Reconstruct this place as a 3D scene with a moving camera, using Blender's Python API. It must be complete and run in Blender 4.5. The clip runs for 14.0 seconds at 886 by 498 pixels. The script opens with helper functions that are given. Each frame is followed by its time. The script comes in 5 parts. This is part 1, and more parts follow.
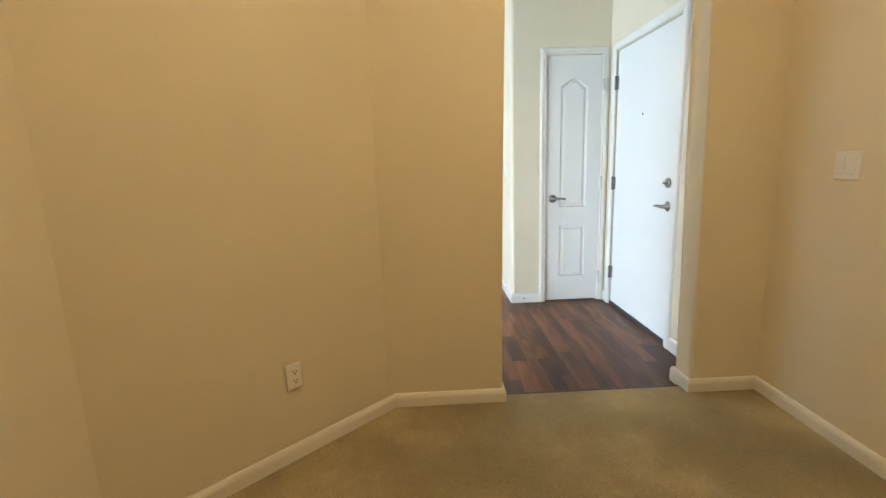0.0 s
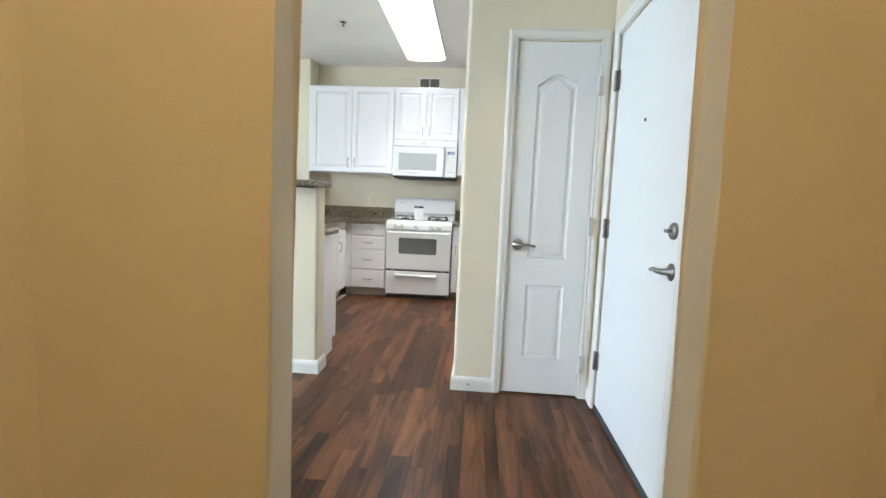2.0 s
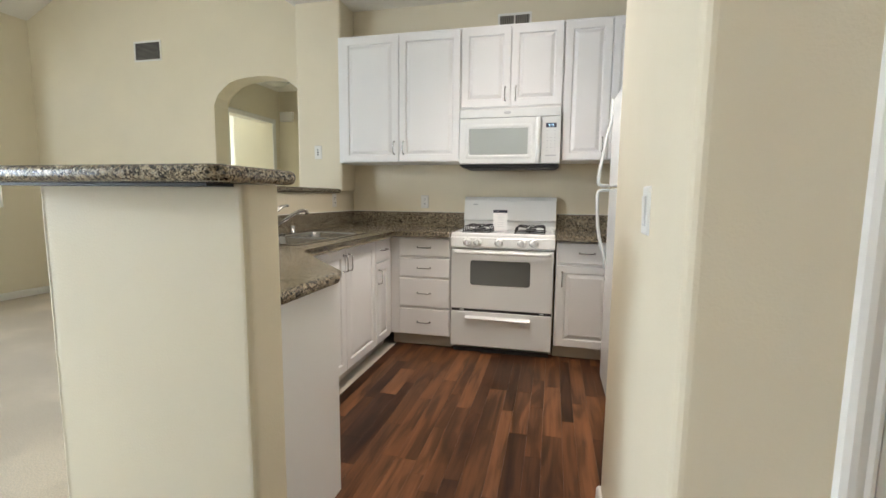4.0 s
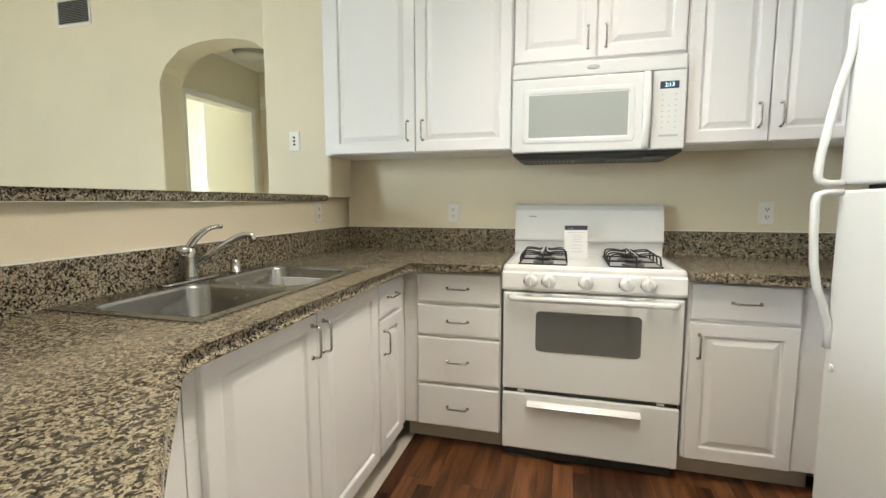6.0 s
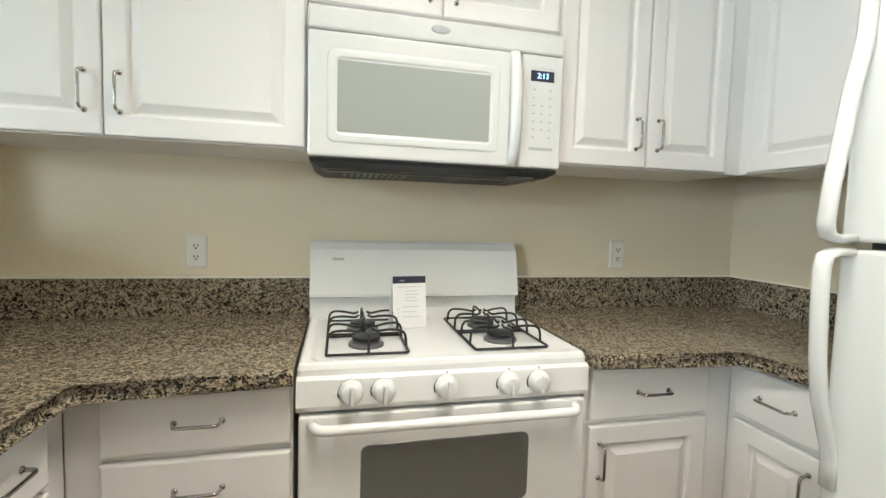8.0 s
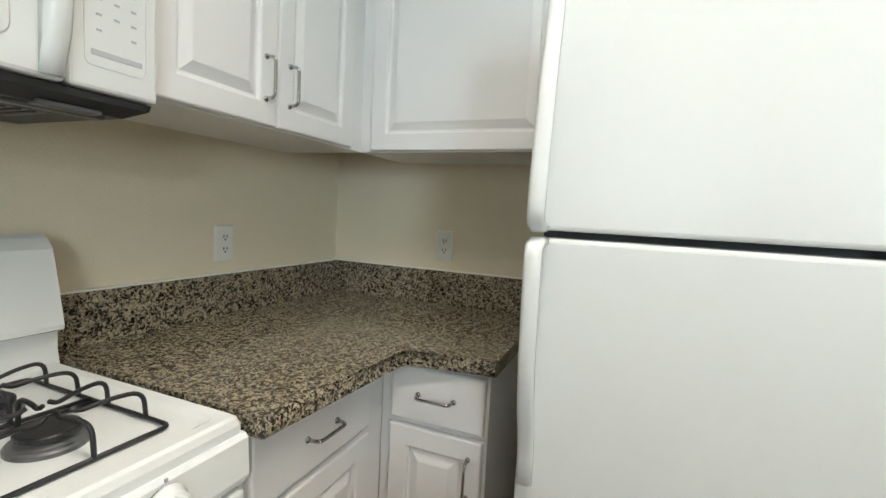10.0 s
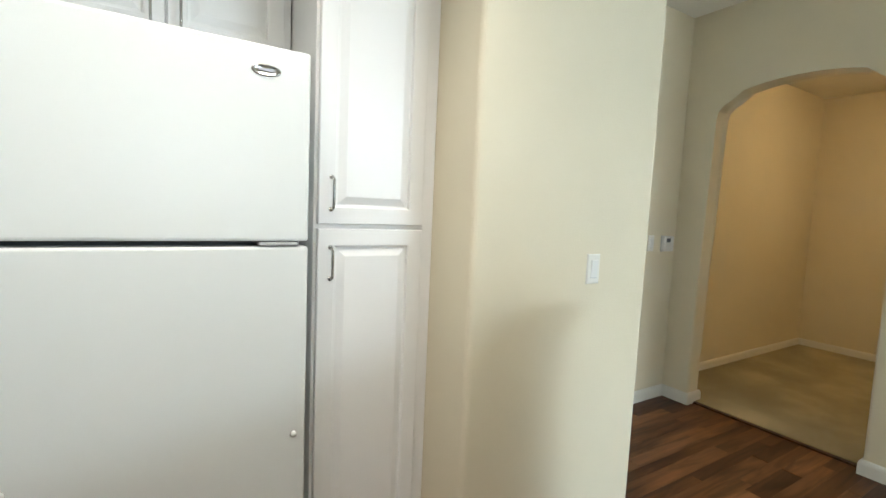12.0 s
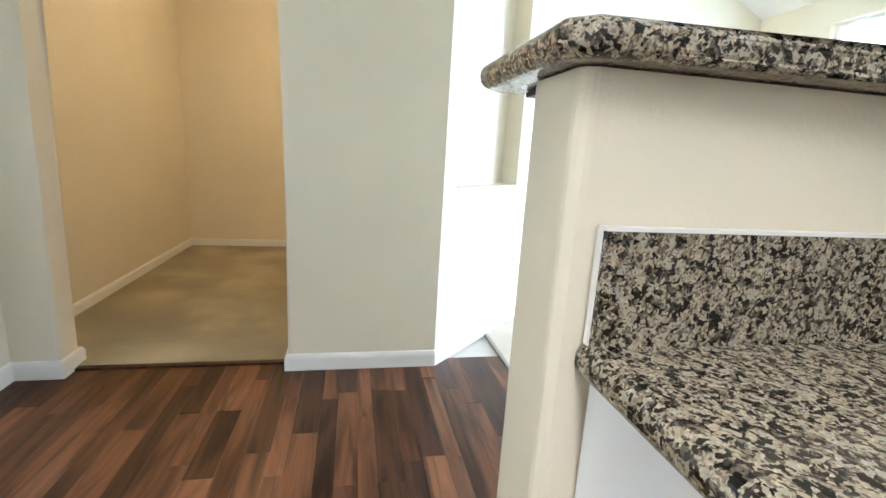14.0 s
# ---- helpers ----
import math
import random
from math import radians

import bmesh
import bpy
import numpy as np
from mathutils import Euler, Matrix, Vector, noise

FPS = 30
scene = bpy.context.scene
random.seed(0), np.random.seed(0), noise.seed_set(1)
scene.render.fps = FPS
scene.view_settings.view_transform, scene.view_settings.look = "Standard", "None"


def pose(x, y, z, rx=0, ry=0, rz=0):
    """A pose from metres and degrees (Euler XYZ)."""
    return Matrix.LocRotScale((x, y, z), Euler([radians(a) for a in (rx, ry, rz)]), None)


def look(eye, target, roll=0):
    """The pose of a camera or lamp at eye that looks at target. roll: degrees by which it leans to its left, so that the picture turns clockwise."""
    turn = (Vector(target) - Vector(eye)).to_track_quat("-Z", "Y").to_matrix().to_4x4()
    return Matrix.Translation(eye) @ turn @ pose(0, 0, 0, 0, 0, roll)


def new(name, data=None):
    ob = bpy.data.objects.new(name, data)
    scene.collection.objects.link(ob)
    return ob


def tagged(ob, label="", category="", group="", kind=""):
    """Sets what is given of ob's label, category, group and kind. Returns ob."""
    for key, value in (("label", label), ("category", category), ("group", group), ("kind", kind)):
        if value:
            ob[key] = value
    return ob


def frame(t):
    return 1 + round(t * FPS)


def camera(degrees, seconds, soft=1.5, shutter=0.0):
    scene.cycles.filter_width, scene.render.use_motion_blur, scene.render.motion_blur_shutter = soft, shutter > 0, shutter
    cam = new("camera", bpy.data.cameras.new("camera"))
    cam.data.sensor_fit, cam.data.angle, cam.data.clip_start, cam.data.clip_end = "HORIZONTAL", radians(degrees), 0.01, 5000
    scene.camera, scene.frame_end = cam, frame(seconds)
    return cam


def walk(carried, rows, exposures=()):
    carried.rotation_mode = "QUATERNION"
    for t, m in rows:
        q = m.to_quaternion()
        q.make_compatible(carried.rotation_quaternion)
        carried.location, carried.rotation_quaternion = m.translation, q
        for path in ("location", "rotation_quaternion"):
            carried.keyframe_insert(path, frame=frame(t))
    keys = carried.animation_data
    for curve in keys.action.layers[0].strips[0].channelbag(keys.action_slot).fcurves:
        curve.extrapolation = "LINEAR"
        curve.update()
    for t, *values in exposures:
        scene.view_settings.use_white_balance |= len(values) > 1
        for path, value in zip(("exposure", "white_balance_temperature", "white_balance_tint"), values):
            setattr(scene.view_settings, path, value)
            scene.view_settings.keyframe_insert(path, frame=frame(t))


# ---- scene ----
cam = camera(89.1, 14.0)
PATH = [
    (0, (1.249, -0.11, 1.242), (1.308, 1.854, 0.865), -2.0),
    (0.5, (1.506, 0.058, 1.15), (1.883, 1.991, 0.805), 0.5),
    (1, (1.734, 0.314, 1.111), (2.007, 2.278, 0.847), 1.4),
    (1.5, (1.966, 0.615, 1.116), (1.983, 2.603, 0.894), 2.0),
    (2, (2.077, 1.041, 1.136), (1.925, 3.025, 0.93), 2.3),
    (2.5, (2.097, 1.519, 1.145), (1.799, 3.486, 0.937), 1.9),
    (3, (2.041, 2.0, 1.162), (1.648, 3.949, 0.941), 1.1),
    (3.5, (1.893, 2.49, 1.157), (1.476, 4.433, 0.936), 0.8),
    (3.7, (1.835, 2.661, 1.169), (1.397, 4.599, 0.94), 0.7),
    (5.8, (1.323, 4.051, 1.191), (0.772, 5.96, 0.972), -0.3),
    (6, (1.283, 4.155, 1.199), (0.763, 6.074, 0.989), -0.1),
    (6.5, (1.187, 4.403, 1.227), (0.794, 6.356, 1.053), 0.5),
    (7, (1.128, 4.629, 1.241), (0.936, 6.614, 1.098), 1.2),
    (7.2, (1.109, 4.733, 1.256), (1.024, 6.727, 1.126), 1.3),
    (9.3, (1.104, 5.519, 1.272), (2.56, 6.879, 1.097), 2.5),
    (9.5, (1.152, 5.572, 1.271), (2.738, 6.778, 1.095), 2.6),
    (10, (1.224, 5.607, 1.268), (3.067, 6.365, 1.107), 3.0),
    (10.5, (1.162, 5.588, 1.283), (3.14, 5.85, 1.141), 3.3),
    (11, (1.005, 5.551, 1.301), (2.988, 5.321, 1.179), 3.1),
    (11.5, (0.869, 5.5, 1.331), (2.753, 4.844, 1.19), 2.9),
    (12, (0.813, 5.416, 1.351), (2.511, 4.373, 1.174), 2.5),
    (12.5, (0.886, 5.216, 1.343), (2.292, 3.815, 1.094), 2.1),
    (13, (1.025, 4.944, 1.281), (2.029, 3.25, 0.93), 1.6),
    (13.5, (1.181, 4.671, 1.171), (1.563, 2.756, 0.743), 1.9),
    (14, (1.292, 4.348, 1.111), (0.898, 2.433, 0.688), 3.4),
]
EXPOSURES = [(0.0, 0.34, 5750, 9), (1.0, 0.26, 5700, 9), (2.5, 0.18, 5850, 10), (3.0, -0.14, 6150, 13), (3.5, -0.24, 6350, 14), (5.8, 0.02, 6600, 9), (7.0, -0.02, 6600, 8), (9.5, -0.17, 6300, 7), (10.5, -0.34, 6400, 7), (11.0, -0.36, 6450, 7), (12.0, -0.30, 6250, 6), (13.0, 0.08, 5600, 8), (13.5, 0.25, 5450, 10), (14.0, 0.58, 5400, 12)]
walk(cam, [(t, look(eye, target, roll)) for t, eye, target, roll in PATH], EXPOSURES)

# ---- world, sun, large lights ----
world = bpy.data.worlds.new("sky")
scene.world = world
world.use_nodes = True
_nt = world.node_tree
_bg = _nt.nodes["Background"]
_sky = _nt.nodes.new("ShaderNodeTexSky")
_sky.sky_type = "NISHITA"
_sky.sun_disc = False
_sky.sun_elevation = radians(48)
_sky.sun_rotation = radians(-60)
_nt.links.new(_sky.outputs[0], _bg.inputs[0])
_bg.inputs[1].default_value = 0.12


def lamp_area(name, m, sx, sy, watts, col):
    d = bpy.data.lights.new(name, "AREA")
    d.shape, d.size, d.size_y, d.energy, d.color = "RECTANGLE", sx, sy, watts, col
    ob = new(name, d)
    ob.matrix_world = m
    return ob


sun_data = bpy.data.lights.new("sun", "SUN")
sun_data.energy, sun_data.angle, sun_data.color = 2.0, radians(0.5), (1.0, 0.95, 0.88)
new("sun", sun_data).matrix_world = look((6, 9, 12), (0, 0, 0))

DAY = (0.84, 0.92, 0.96)
lamp_area("window_daylight", look((-4.54, 5.35, 2.15), (0, 5.0, 1.3)), 1.8, 0.8, 17, DAY)
patio_sky = lamp_area("patio_sky", look((-4.54, 1.15, 2.58), (-1.6, 2.6, 0.0)), 1.0, 0.42, 75, (0.80, 0.91, 1.0))
patio_sky.data.spread = radians(95)
lamp_area("patio_daylight", look((-4.54, 1.10, 1.15), (0, 2.0, 0.8)), 2.4, 1.9, 140, (0.71, 0.86, 1.0))
lamp_area("bedroom_daylight", look((-4.56, 8.05, 1.5), (-2.3, 8.75, 1.4)), 1.5, 1.7, 80, (0.70, 0.89, 1.0))

kitchen_tubes = lamp_area("kitchen_tubes", pose(1.405, 5.34, 2.79 - 0.094), 0.36, 1.10, 21, (1.0, 0.91, 0.82))
kitchen_tubes.data.spread = radians(114)   # the prismatic lens throws the light downwards

# ---- materials ----
MATS = {}


def nodes_of(name):
    m = bpy.data.materials.new(name)
    m.use_nodes = True
    return m, m.node_tree, m.node_tree.nodes["Principled BSDF"]


def tex(nt, kind, scale, **kw):
    n = nt.nodes.new(kind)
    if "Scale" in n.inputs:
        n.inputs["Scale"].default_value = scale
    for k, v in kw.items():
        n.inputs[k].default_value = v
    return n


def coord(nt, space="Object"):
    tc = nt.nodes.new("ShaderNodeTexCoord")
    return tc.outputs[space]


def ramp(nt, stops, mode="LINEAR"):
    r = nt.nodes.new("ShaderNodeValToRGB")
    r.color_ramp.interpolation = mode
    e = r.color_ramp.elements
    while len(e) < len(stops):
        e.new(0.5)
    for el, (p, c) in zip(e, stops):
        el.position, el.color = p, (*c, 1)
    return r


def bump(nt, bsdf, height, strength, dist):
    b = nt.nodes.new("ShaderNodeBump")
    b.inputs["Strength"].default_value, b.inputs["Distance"].default_value = strength, dist
    nt.links.new(height, b.inputs["Height"])
    nt.links.new(b.outputs[0], bsdf.inputs["Normal"])


def painted(name, c, rough, bump_scale=0.0, bump_d=0.0, var=0.05, spec=0.4):
    """Paint or plastic with faint blotches and a fine relief."""
    m, nt, b = nodes_of(name)
    b.inputs["Specular IOR Level"].default_value = spec
    co = coord(nt)
    n1 = tex(nt, "ShaderNodeTexNoise", 2.3, Detail=4.0)
    nt.links.new(co, n1.inputs["Vector"])
    r = ramp(nt, [(0.3, tuple(v * (1 - var) for v in c)), (0.7, tuple(min(1, v * (1 + var * 0.6)) for v in c))])
    nt.links.new(n1.outputs[0], r.inputs[0])
    nt.links.new(r.outputs[0], b.inputs["Base Color"])
    n3 = tex(nt, "ShaderNodeTexNoise", 9.0, Detail=5.0)
    nt.links.new(co, n3.inputs["Vector"])
    mr = nt.nodes.new("ShaderNodeMapRange")
    mr.inputs["To Min"].default_value, mr.inputs["To Max"].default_value = rough * 0.85, min(1, rough * 1.2)
    nt.links.new(n3.outputs[0], mr.inputs[0])
    nt.links.new(mr.outputs[0], b.inputs["Roughness"])
    if bump_scale:
        n2 = tex(nt, "ShaderNodeTexNoise", bump_scale, Detail=3.0)
        nt.links.new(co, n2.inputs["Vector"])
        bump(nt, b, n2.outputs[0], 0.5, bump_d)
    MATS[name] = m
    return m


def metal(name, c, rough, brushed=None):
    m, nt, b = nodes_of(name)
    b.inputs["Metallic"].default_value = 1.0
    b.inputs["Base Color"].default_value = (*c, 1)
    co = coord(nt)
    mp = nt.nodes.new("ShaderNodeMapping")
    mp.inputs["Scale"].default_value = brushed or (1, 1, 1)
    nt.links.new(co, mp.inputs[0])
    n = tex(nt, "ShaderNodeTexNoise", 30.0, Detail=4.0)
    nt.links.new(mp.outputs[0], n.inputs["Vector"])
    mr = nt.nodes.new("ShaderNodeMapRange")
    mr.inputs["To Min"].default_value, mr.inputs["To Max"].default_value = rough * 0.7, rough * 1.35
    nt.links.new(n.outputs[0], mr.inputs[0])
    nt.links.new(mr.outputs[0], b.inputs["Roughness"])
    MATS[name] = m
    return m


def plain(name, c, rough, spec=0.5):
    m, nt, b = nodes_of(name)
    b.inputs["Base Color"].default_value = (*c, 1)
    b.inputs["Roughness"].default_value = rough
    b.inputs["Specular IOR Level"].default_value = spec
    MATS[name] = m
    return m


def glowing(name, c, strength):
    m, nt, b = nodes_of(name)
    b.inputs["Base Color"].default_value = (*[min(1, v) for v in c], 1)
    b.inputs["Emission Color"].default_value = (*c, 1)
    b.inputs["Emission Strength"].default_value = strength
    MATS[name] = m
    return m


def granite_mat():
    m, nt, b = nodes_of("granite")
    co = coord(nt)
    warp = tex(nt, "ShaderNodeTexNoise", 90.0, Detail=2.0)
    nt.links.new(co, warp.inputs["Vector"])
    mixv = nt.nodes.new("ShaderNodeMixRGB")
    mixv.blend_type = "LINEAR_LIGHT"
    mixv.inputs[0].default_value = 0.009
    nt.links.new(co, mixv.inputs[1])
    nt.links.new(warp.outputs["Color"], mixv.inputs[2])
    v1 = tex(nt, "ShaderNodeTexVoronoi", 200.0)
    nt.links.new(mixv.outputs[0], v1.inputs["Vector"])
    sep = nt.nodes.new("ShaderNodeSeparateColor")
    nt.links.new(v1.outputs["Color"], sep.inputs[0])
    n0 = tex(nt, "ShaderNodeTexNoise", 60.0, Detail=3.0)
    nt.links.new(co, n0.inputs["Vector"])
    add = nt.nodes.new("ShaderNodeMath")
    add.operation = "MULTIPLY_ADD"
    add.inputs[1].default_value, add.inputs[2].default_value = 0.55, 0.0
    nt.links.new(sep.outputs[0], add.inputs[0])
    add2 = nt.nodes.new("ShaderNodeMath")
    add2.operation = "MULTIPLY_ADD"
    add2.inputs[1].default_value = 0.45
    nt.links.new(n0.outputs[0], add2.inputs[0])
    nt.links.new(add.outputs[0], add2.inputs[2])
    r = ramp(nt, [(0.0, (0.015, 0.013, 0.010)), (0.33, (0.050, 0.042, 0.030)), (0.39, (0.135, 0.112, 0.080)), (0.455, (0.235, 0.194, 0.135)),
                  (0.515, (0.35, 0.292, 0.20)), (0.60, (0.46, 0.385, 0.265)), (0.71, (0.40, 0.36, 0.275))], "CONSTANT")
    nt.links.new(add2.outputs[0], r.inputs[0])
    v2 = tex(nt, "ShaderNodeTexVoronoi", 420.0)
    nt.links.new(co, v2.inputs["Vector"])
    sep2 = nt.nodes.new("ShaderNodeSeparateColor")
    nt.links.new(v2.outputs["Color"], sep2.inputs[0])
    r2 = ramp(nt, [(0.0, (0.35, 0.33, 0.32)), (0.16, (0.85, 0.85, 0.85)), (0.85, (1.12, 1.1, 1.06))], "CONSTANT")
    nt.links.new(sep2.outputs[1], r2.inputs[0])
    mul = nt.nodes.new("ShaderNodeMixRGB")
    mul.blend_type = "MULTIPLY"
    mul.inputs[0].default_value = 1.0
    nt.links.new(r.outputs[0], mul.inputs[1])
    nt.links.new(r2.outputs[0], mul.inputs[2])
    nt.links.new(mul.outputs[0], b.inputs["Base Color"])
    b.inputs["Roughness"].default_value = 0.16
    MATS["granite"] = m


def wood_mat(name="laminate_wood"):
    m, nt, b = nodes_of(name)
    oi = nt.nodes.new("ShaderNodeObjectInfo")
    co = coord(nt, "Object")
    geo = nt.nodes.new("ShaderNodeNewGeometry")
    comb = nt.nodes.new("ShaderNodeCombineXYZ")
    mr0 = nt.nodes.new("ShaderNodeMath")
    mr0.operation = "MULTIPLY"
    mr0.inputs[1].default_value = 37.0
    nt.links.new(oi.outputs["Random"], mr0.inputs[0])
    nt.links.new(mr0.outputs[0], comb.inputs[2])
    av = nt.nodes.new("ShaderNodeVectorMath")
    nt.links.new(geo.outputs["Position"], av.inputs[0])
    nt.links.new(comb.outputs[0], av.inputs[1])
    mp = nt.nodes.new("ShaderNodeMapping")
    mp.inputs["Scale"].default_value = (60, 2.0, 1)
    nt.links.new(av.outputs[0], mp.inputs[0])
    n = tex(nt, "ShaderNodeTexNoise", 1.0, Detail=6.0, Roughness=0.6, Distortion=0.5)
    nt.links.new(mp.outputs[0], n.inputs["Vector"])
    # broad heartwood bands that wander along each board
    mp2 = nt.nodes.new("ShaderNodeMapping")
    mp2.inputs["Scale"].default_value = (13, 1.7, 1)
    nt.links.new(av.outputs[0], mp2.inputs[0])
    nb = tex(nt, "ShaderNodeTexNoise", 1.0, Detail=3.0, Roughness=0.5, Distortion=0.9)
    nt.links.new(mp2.outputs[0], nb.inputs["Vector"])
    tone = ramp(nt, [(0.0, (0.046, 0.019, 0.009)), (0.25, (0.074, 0.030, 0.013)), (0.45, (0.140, 0.057, 0.023)), (0.65, (0.100, 0.041, 0.017)), (0.82, (0.176, 0.074, 0.031)), (1.0, (0.138, 0.060, 0.027))])
    nt.links.new(oi.outputs["Random"], tone.inputs[0])
    band = ramp(nt, [(0.34, (0.42, 0.41, 0.40)), (0.44, (0.68, 0.67, 0.66)), (0.51, (1.0, 1.0, 1.0)), (0.66, (1.32, 1.30, 1.28))])
    nt.links.new(nb.outputs[0], band.inputs[0])
    grain = ramp(nt, [(0.30, (0.66, 0.64, 0.62)), (0.48, (0.97, 0.97, 0.97)), (0.72, (1.22, 1.20, 1.17))])
    nt.links.new(n.outputs[0], grain.inputs[0])
    mul0 = nt.nodes.new("ShaderNodeMixRGB")
    mul0.blend_type = "MULTIPLY"
    mul0.inputs[0].default_value = 1.0
    nt.links.new(tone.outputs[0], mul0.inputs[1])
    nt.links.new(band.outputs[0], mul0.inputs[2])
    mul = nt.nodes.new("ShaderNodeMixRGB")
    mul.blend_type = "MULTIPLY"
    mul.inputs[0].default_value = 1.0
    nt.links.new(mul0.outputs[0], mul.inputs[1])
    nt.links.new(grain.outputs[0], mul.inputs[2])
    nt.links.new(mul.outputs[0], b.inputs["Base Color"])
    rr = nt.nodes.new("ShaderNodeMapRange")
    rr.inputs["To Min"].default_value, rr.inputs["To Max"].default_value = 0.24, 0.40
    nt.links.new(n.outputs[0], rr.inputs[0])
    nt.links.new(rr.outputs[0], b.inputs["Roughness"])
    b.inputs["Specular IOR Level"].default_value = 0.22
    MATS[name] = m


def carpet_mat(name, c, low=0.70):
    m, nt, b = nodes_of(name)
    co = coord(nt)
    n1 = tex(nt, "ShaderNodeTexNoise", 1.6, Detail=4.0)
    n2 = tex(nt, "ShaderNodeTexNoise", 160.0, Detail=3.0, Roughness=0.7)
    for n in (n1, n2):
        nt.links.new(co, n.inputs["Vector"])
    r = ramp(nt, [(0.36, tuple(v * low for v in c)), (0.50, tuple(v * (low + 0.75) / 1.77 for v in c)), (0.64, tuple(v * 1.08 for v in c))])
    nt.links.new(n1.outputs[0], r.inputs[0])
    r2 = ramp(nt, [(0.3, (0.7, 0.7, 0.7)), (0.7, (1.15, 1.15, 1.15))])
    nt.links.new(n2.outputs[0], r2.inputs[0])
    mul = nt.nodes.new("ShaderNodeMixRGB")
    mul.blend_type = "MULTIPLY"
    mul.inputs[0].default_value = 1.0
    nt.links.new(r.outputs[0], mul.inputs[1])
    nt.links.new(r2.outputs[0], mul.inputs[2])
    nt.links.new(mul.outputs[0], b.inputs["Base Color"])
    b.inputs["Roughness"].default_value = 0.95
    b.inputs["Specular IOR Level"].default_value = 0.1
    b.inputs["Sheen Weight"].default_value = 0.25
    bump(nt, b, n2.outputs[0], 0.9, 0.006)
    MATS[name] = m


painted("wall_paint", (0.76, 0.685, 0.522), 0.6, 160, 0.0016, 0.03, 0.3)
painted("ceiling_paint", (0.86, 0.83, 0.76), 0.85, 120, 0.002, 0.03, 0.2)
painted("trim_paint", (0.80, 0.78, 0.72), 0.32, 40, 0.0004, 0.02)
painted("door_paint", (0.80, 0.80, 0.77), 0.38, 260, 0.0004, 0.02)
painted("cabinet_white", (0.83, 0.82, 0.80), 0.33, 0, 0, 0.015)
painted("appliance_white", (0.74, 0.755, 0.735), 0.22, 330, 0.0003, 0.012, 0.5)
painted("enamel_white", (0.82, 0.83, 0.81), 0.12, 0, 0, 0.012, 0.55)
painted("plate_plastic", (0.80, 0.78, 0.72), 0.3, 0, 0, 0.01)
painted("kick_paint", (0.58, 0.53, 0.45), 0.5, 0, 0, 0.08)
painted("blind_grey", (0.42, 0.47, 0.56), 0.6, 0, 0, 0.05)
painted("vent_grey", (0.36, 0.34, 0.30), 0.55, 0, 0, 0.06)
painted("card_white", (0.82, 0.82, 0.80), 0.5, 0, 0, 0.01)
metal("chrome", (0.46, 0.455, 0.44), 0.16)
metal("nickel", (0.28, 0.265, 0.245), 0.32)
metal("steel", (0.34, 0.335, 0.32), 0.24, (1, 12, 1))
metal("hinge_metal", (0.30, 0.28, 0.25), 0.4)
plain("iron_black", (0.016, 0.016, 0.017), 0.42)
plain("burner_grey", (0.11, 0.11, 0.11), 0.38)
plain("gasket_dark", (0.05, 0.052, 0.055), 0.6)
plain("oven_glass", (0.15, 0.157, 0.148), 0.08, 0.6)
plain("microwave_glass", (0.38, 0.41, 0.385), 0.16, 0.4)
plain("hood_dark", (0.018, 0.019, 0.020), 0.45)
plain("void_black", (0.008, 0.008, 0.008), 0.9)
plain("ink_grey", (0.42, 0.43, 0.45), 0.5)
plain("ink_pale", (0.60, 0.61, 0.63), 0.5)
plain("ink_navy", (0.03, 0.035, 0.06), 0.4)
plain("badge_grey", (0.50, 0.51, 0.52), 0.25)
plain("hinge_white", (0.78, 0.77, 0.74), 0.3)
glowing("lamp_diffuser", (1.0, 0.93, 0.86), 2.6)
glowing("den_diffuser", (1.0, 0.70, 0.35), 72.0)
painted("hall_diffuser", (0.62, 0.60, 0.53), 0.35, 0, 0, 0.03)
glowing("clock_glow", (0.45, 0.75, 1.0), 2.5)
glowing("sky_backdrop", (0.80, 0.92, 1.0), 3.0)
granite_mat()
wood_mat()
carpet_mat("carpet_living", (0.66, 0.56, 0.43), 0.86)
carpet_mat("carpet_den", (0.47, 0.39, 0.215), 0.62)
m_, nt_, b_ = nodes_of("window_glass")
b_.inputs["Transmission Weight"].default_value, b_.inputs["Roughness"].default_value, b_.inputs["IOR"].default_value = 1.0, 0.0, 1.45
MATS["window_glass"] = m_


# ---- mesh helpers ----
def link_mesh(name, bm, mat, parent=None, label="", smooth=False):
    me = bpy.data.meshes.new(name)
    bmesh.ops.recalc_face_normals(bm, faces=bm.faces)
    bm.to_mesh(me)
    bm.free()
    me.materials.append(MATS[mat])
    if smooth:
        for p in me.polygons:
            p.use_smooth = True
    ob = new(name, me)
    if parent:
        ob.parent = parent
    if label:
        ob["label"] = label
    return ob


def part(name, bm, mat, parent, label="", smooth=False):
    return link_mesh(name, bm, mat, parent, label, smooth)


def thing(name, m, label, category, group="", kind=""):
    ob = new(name)
    ob.empty_display_size = 0.05
    ob.matrix_world = m
    return tagged(ob, label, category, group, kind)


def structure(name, bm, mat, label="", category="", smooth=False):
    return tagged(link_mesh(name, bm, mat, smooth=smooth), label, category, "", "structure")


